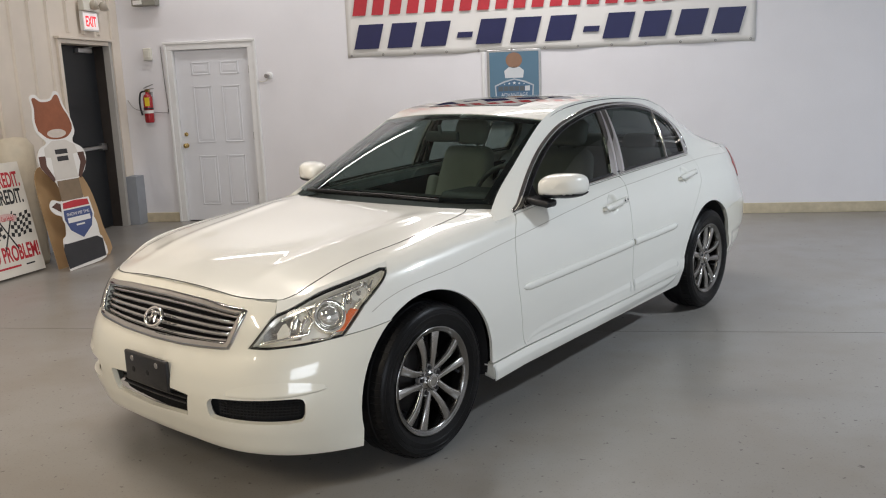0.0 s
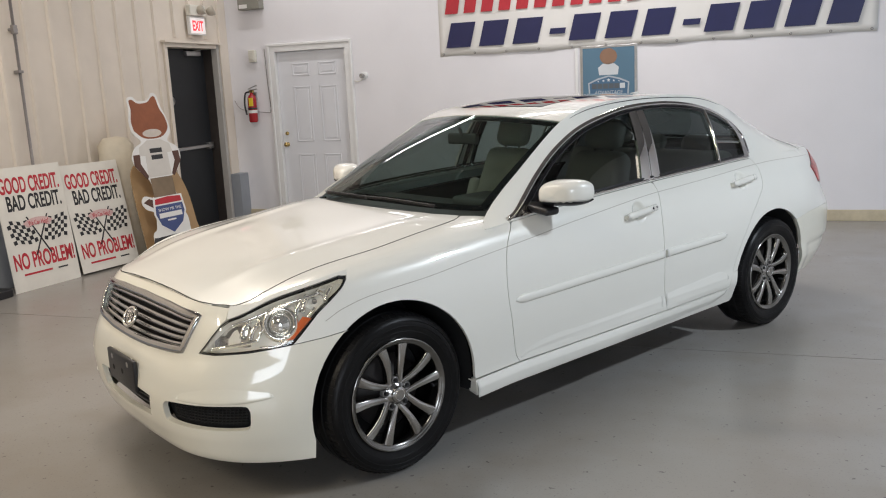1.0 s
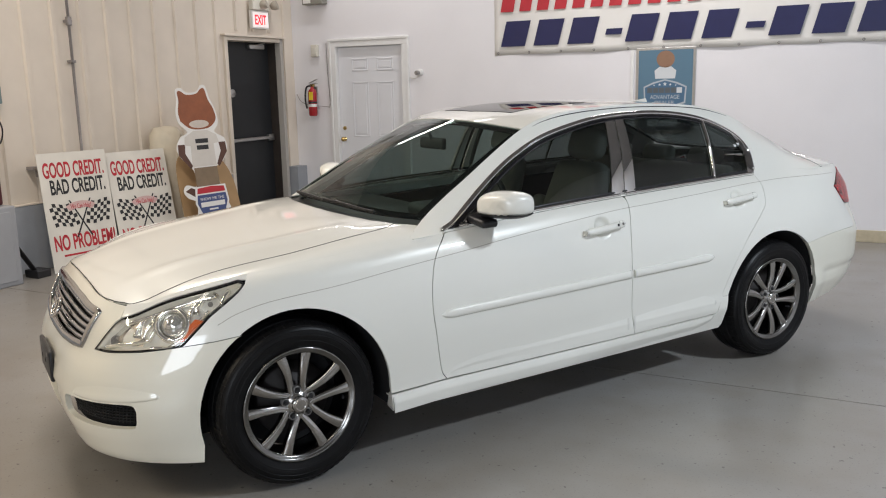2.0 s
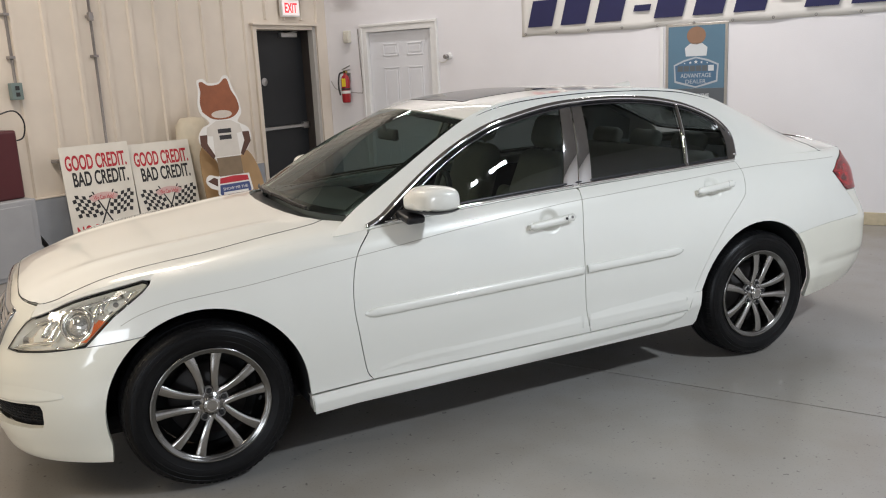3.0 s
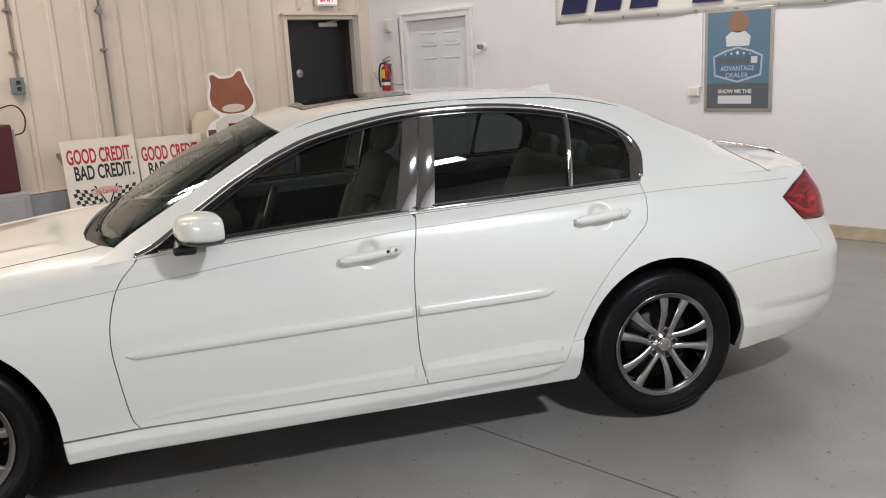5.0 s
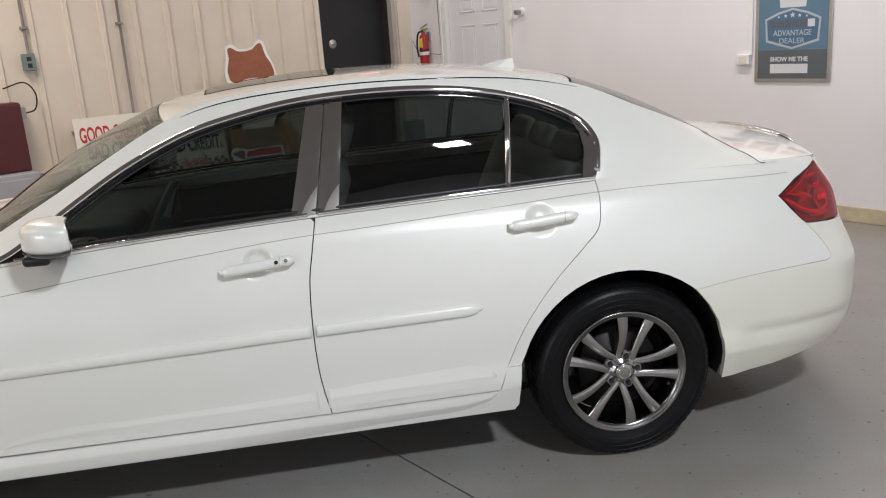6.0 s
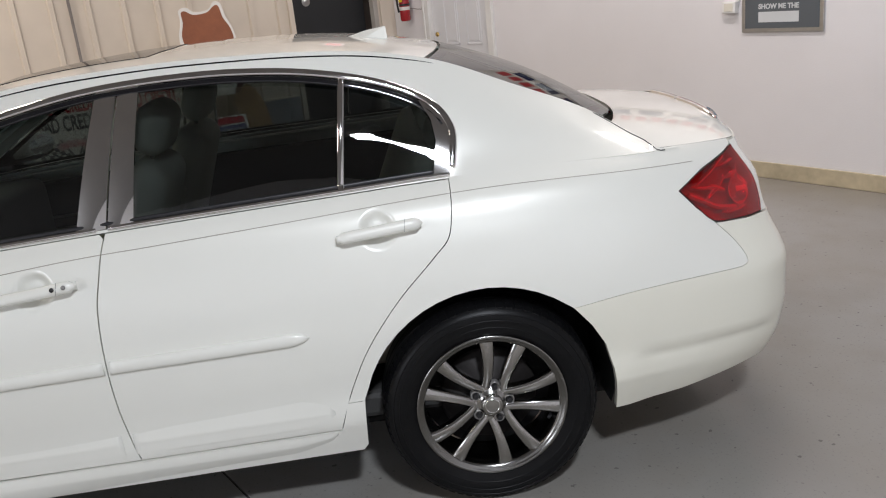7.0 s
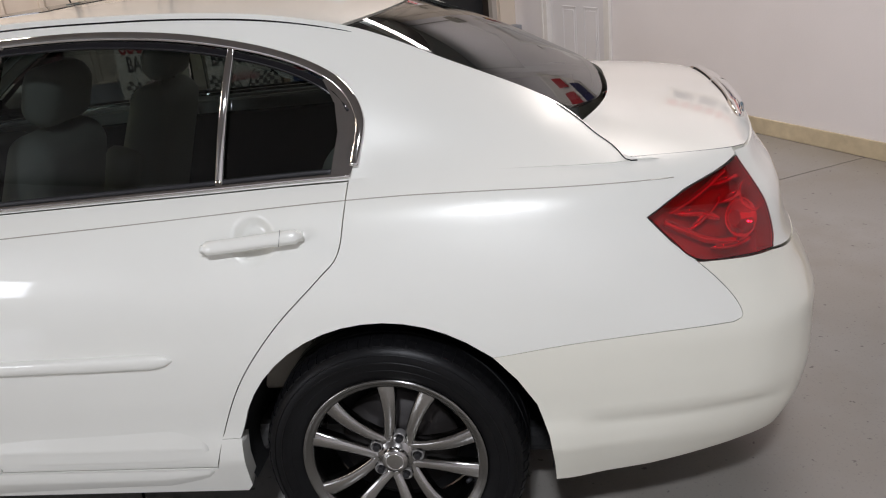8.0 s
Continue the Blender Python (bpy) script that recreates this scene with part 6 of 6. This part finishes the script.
# cut-out figure board with plain colour areas
FX, FY = -4.29, 7.20
lean = math.radians(11)
xdir = Vector((.145, .99, 0)).normalized()
znorm = Vector((xdir.y, -xdir.x, 0))
upv = (Vector((0, 0, 1)) * math.cos(lean) - znorm * math.sin(lean)).normalized()
nn = xdir.cross(upv)
fm = Matrix.Translation((FX, FY, 0)) @ Matrix(((xdir.x, upv.x, nn.x, 0), (xdir.y, upv.y, nn.y, 0), (xdir.z, upv.z, nn.z, 0), (0, 0, 0, 1)))
fm = fm @ Matrix(((1.3, .055, 0, 0), (0, 1, 0, 0), (0, 0, 1, 0), (0, 0, 0, 1)))
edge = [(-.19, .0), (.20, .03), (.21, .22), (.19, .26), (.185, .40), (.125, .52), (.115, .66), (.10, .80), (.165, .88), (.21, 1.0), (.195, 1.10), (.12, 1.17), (.155, 1.26), (.145, 1.40), (.115, 1.51), (.095, 1.63), (.055, 1.645), (.02, 1.585),
        (-.06, 1.575), (-.10, 1.62), (-.145, 1.60), (-.145, 1.50), (-.165, 1.38), (-.155, 1.27), (-.105, 1.18), (-.17, 1.13), (-.21, 1.03), (-.185, .93), (-.115, .80), (-.105, .64), (-.20, .66), (-.235, .60), (-.20, .53), (-.13, .48), (-.145, .33), (-.19, .27)]
def broad(pts):
    return [(x * (1.20 if z > 1.185 else 1.14 if z > .80 else 1.0), z) for x, z in pts]


edge = broad(edge)
figure = tagged(plate(smooth_line(edge + edge[:1], 4)[:-1], fm, SIGNWHITE, "cutout_board", None, "", .006), "white-edged cut-out board with plain brown, grey and blue areas", "standee")
f1 = fm @ Matrix.Translation((0, 0, .0062)) @ Matrix.Diagonal((1.1, 1, 1, 1))
RUST, DUN = mat("cutout_rust", (0.25, 0.078, 0.030), 0.55, 0, 0, 0.2, 16), mat("cutout_dun", (0.20, 0.145, 0.09), 0.55, 0, 0, 0.15, 16)
DARKB, PALE = mat("cutout_dark_brown", (0.085, 0.036, 0.023), 0.55, 0, 0, 0.2, 16), mat("cutout_pale_grey", (0.60, 0.57, 0.52), 0.55, 0, 0, 0.08, 10)
BLUEP = mat("cutout_blue", (0.05, 0.075, 0.20), 0.45, 0, 0, 0.08, 10)
head = [(-.128, 1.29), (-.06, 1.21), (.06, 1.21), (.125, 1.29), (.12, 1.40), (.09, 1.50), (.075, 1.605), (.05, 1.61), (.01, 1.56), (-.06, 1.552), (-.10, 1.59), (-.122, 1.575), (-.12, 1.49), (-.135, 1.38)]
head = broad(head)
plate(smooth_line(head + head[:1], 4)[:-1], f1, RUST, "colour_area", figure, "rust brown area", .001)
plate(blob(0, 1.255, .085, .040, 28), f1 @ Matrix.Translation((0, 0, .0009)), mat("cutout_cream", (0.56, 0.50, 0.44), 0.55, 0, 0, 0.15, 16), "colour_area", figure, "pale cream area", .001)
plate([(-.11, .83), (.10, .83), (.10, 1.05), (.15, 1.06), (.135, 1.14), (.06, 1.19), (-.06, 1.19), (-.14, 1.13), (-.15, 1.05), (-.10, 1.04)], f1, PALE, "colour_area", figure, "pale grey area", .0015)
for s in (-1, 1):
    plate([(s * .105, .84), (s * .125, .815), (s * .21, .96), (s * .205, 1.06), (s * .145, 1.06), (s * .155, .97)], f1, DARKB, "colour_area", figure, "dark brown area", .0012)
plate([(-.10, .50), (-.02, .50), (0, .62), (.02, .50), (.105, .50), (.10, .82), (-.10, .82)], f1, DUN, "colour_area", figure, "dun area", .0012)
plate([(-.20, .60), (-.12, .53), (-.10, .60), (-.15, .63)], f1, DARKB, "colour_area", figure, "", .0012)
plate([(-.175, .02), (.185, .045), (.19, .21), (.14, .25), (-.14, .245), (-.17, .25), (-.185, .20)], f1, mat("cutout_black", (0.025, 0.025, 0.028), 0.5, 0, 0, 0.2, 12), "colour_area", figure, "black area", .0012)
f2 = f1 @ Matrix.Translation((.015, .048, .0016)) @ Matrix.Diagonal((1.1, 1.19, 1, 1))
plate([(0, .17), (.10, .25), (.135, .35), (.12, .49), (-.12, .49), (-.135, .35), (-.10, .25)], f2, SIGNWHITE, "colour_area", figure, "", .001)
f2 = f2 @ Matrix.Translation((0, 0, .0011))
plate([(0, .185), (.09, .26), (.12, .35), (.112, .418), (-.112, .418), (-.12, .35), (-.09, .26)], f2, BLUEP, "colour_area", figure, "blue shield area", .001)
plate([(-.112, .43), (.112, .43), (.105, .475), (0, .455 + .03), (-.105, .475)], f2, INKRED, "colour_area", figure, "", .001)
f3 = f1 @ Matrix.Translation((0, 0, .0018))
for z, w in ((1.085, .055), (1.02, .05)):
    plate(rect(-w, w, z - .022, z + .022), f3, INKBLACK, "letter_bar", figure, "", .001)
f4 = f2 @ Matrix.Translation((0, 0, .0011))
text("SHOW ME THE", .034, SIGNWHITE, f4 @ Matrix.Translation((0, .37, 0)), figure, width=.19)
plate(rect(-.095, .095, .315, .355), f4, SIGNWHITE, "letter_bar", figure, "", .001)
plate(rect(-.035, .035, .285, .298), f4, SIGNWHITE, "letter_bar", figure, "", .001)

# brown card and a cream cloth roll behind it
cardm = Matrix.Translation((-4.43, 7.38, 0)) @ Matrix(((xdir.x, upv.x, nn.x, 0), (xdir.y, upv.y, nn.y, 0), (xdir.z, upv.z, nn.z, 0), (0, 0, 0, 1)))
card = tagged(plate(smooth_line([(-.36, .0), (.36, .0), (.37, .30), (.345, .62), (.25, .84), (.05, .95), (-.15, .96), (-.30, .92), (-.355, .7), (-.36, .0)], 4)[:-1], cardm, CARD, "cardboard_sheet", None, "", .008), "brown cardboard sheet leaning behind the cut-out board", "cardboard")
v, f = lathe([(0, 0), (.14, 0), (.165, .05), (.16, .5), (.168, .9), (.15, 1.12), (.10, 1.20), (0, 1.215)], 36, lambda p, q, h: (-4.925 + p + .012 * math.sin(5 * q * 9 + h * 7), 7.27 + q * 1.15 + .02 * math.sin(h * 5 + p * 8), h))
tagged(mesh_ob("cloth_roll", v, f, CLOTH), "rolled cream cloth standing against the ribbed wall", "cloth roll")

# unseen ceiling fittings that hold the lamps, the added fill ones included
for x, y, w, l, watts, colour in FITTINGS:
    fx = tagged(part("ceiling_and_fill_light", box_bm(x - w / 2 - .03, x + w / 2 + .03, y - l / 2 - .03, y + l / 2 + .03, CEIL - .12, CEIL, .01), TRIMWHITE), "white ceiling light fitting with a bright diffuser, some added as fill", "ceiling light", "ceiling lights")
    part("diffuser", box_bm(x - w / 2, x + w / 2, y - l / 2, y + l / 2, CEIL - .128, CEIL - .119), mat("lit_diffuser", (0.9, 0.9, 0.88), 0.5, 0, 0, 0, glow=((1, .97, .92), 3.0)), fx)
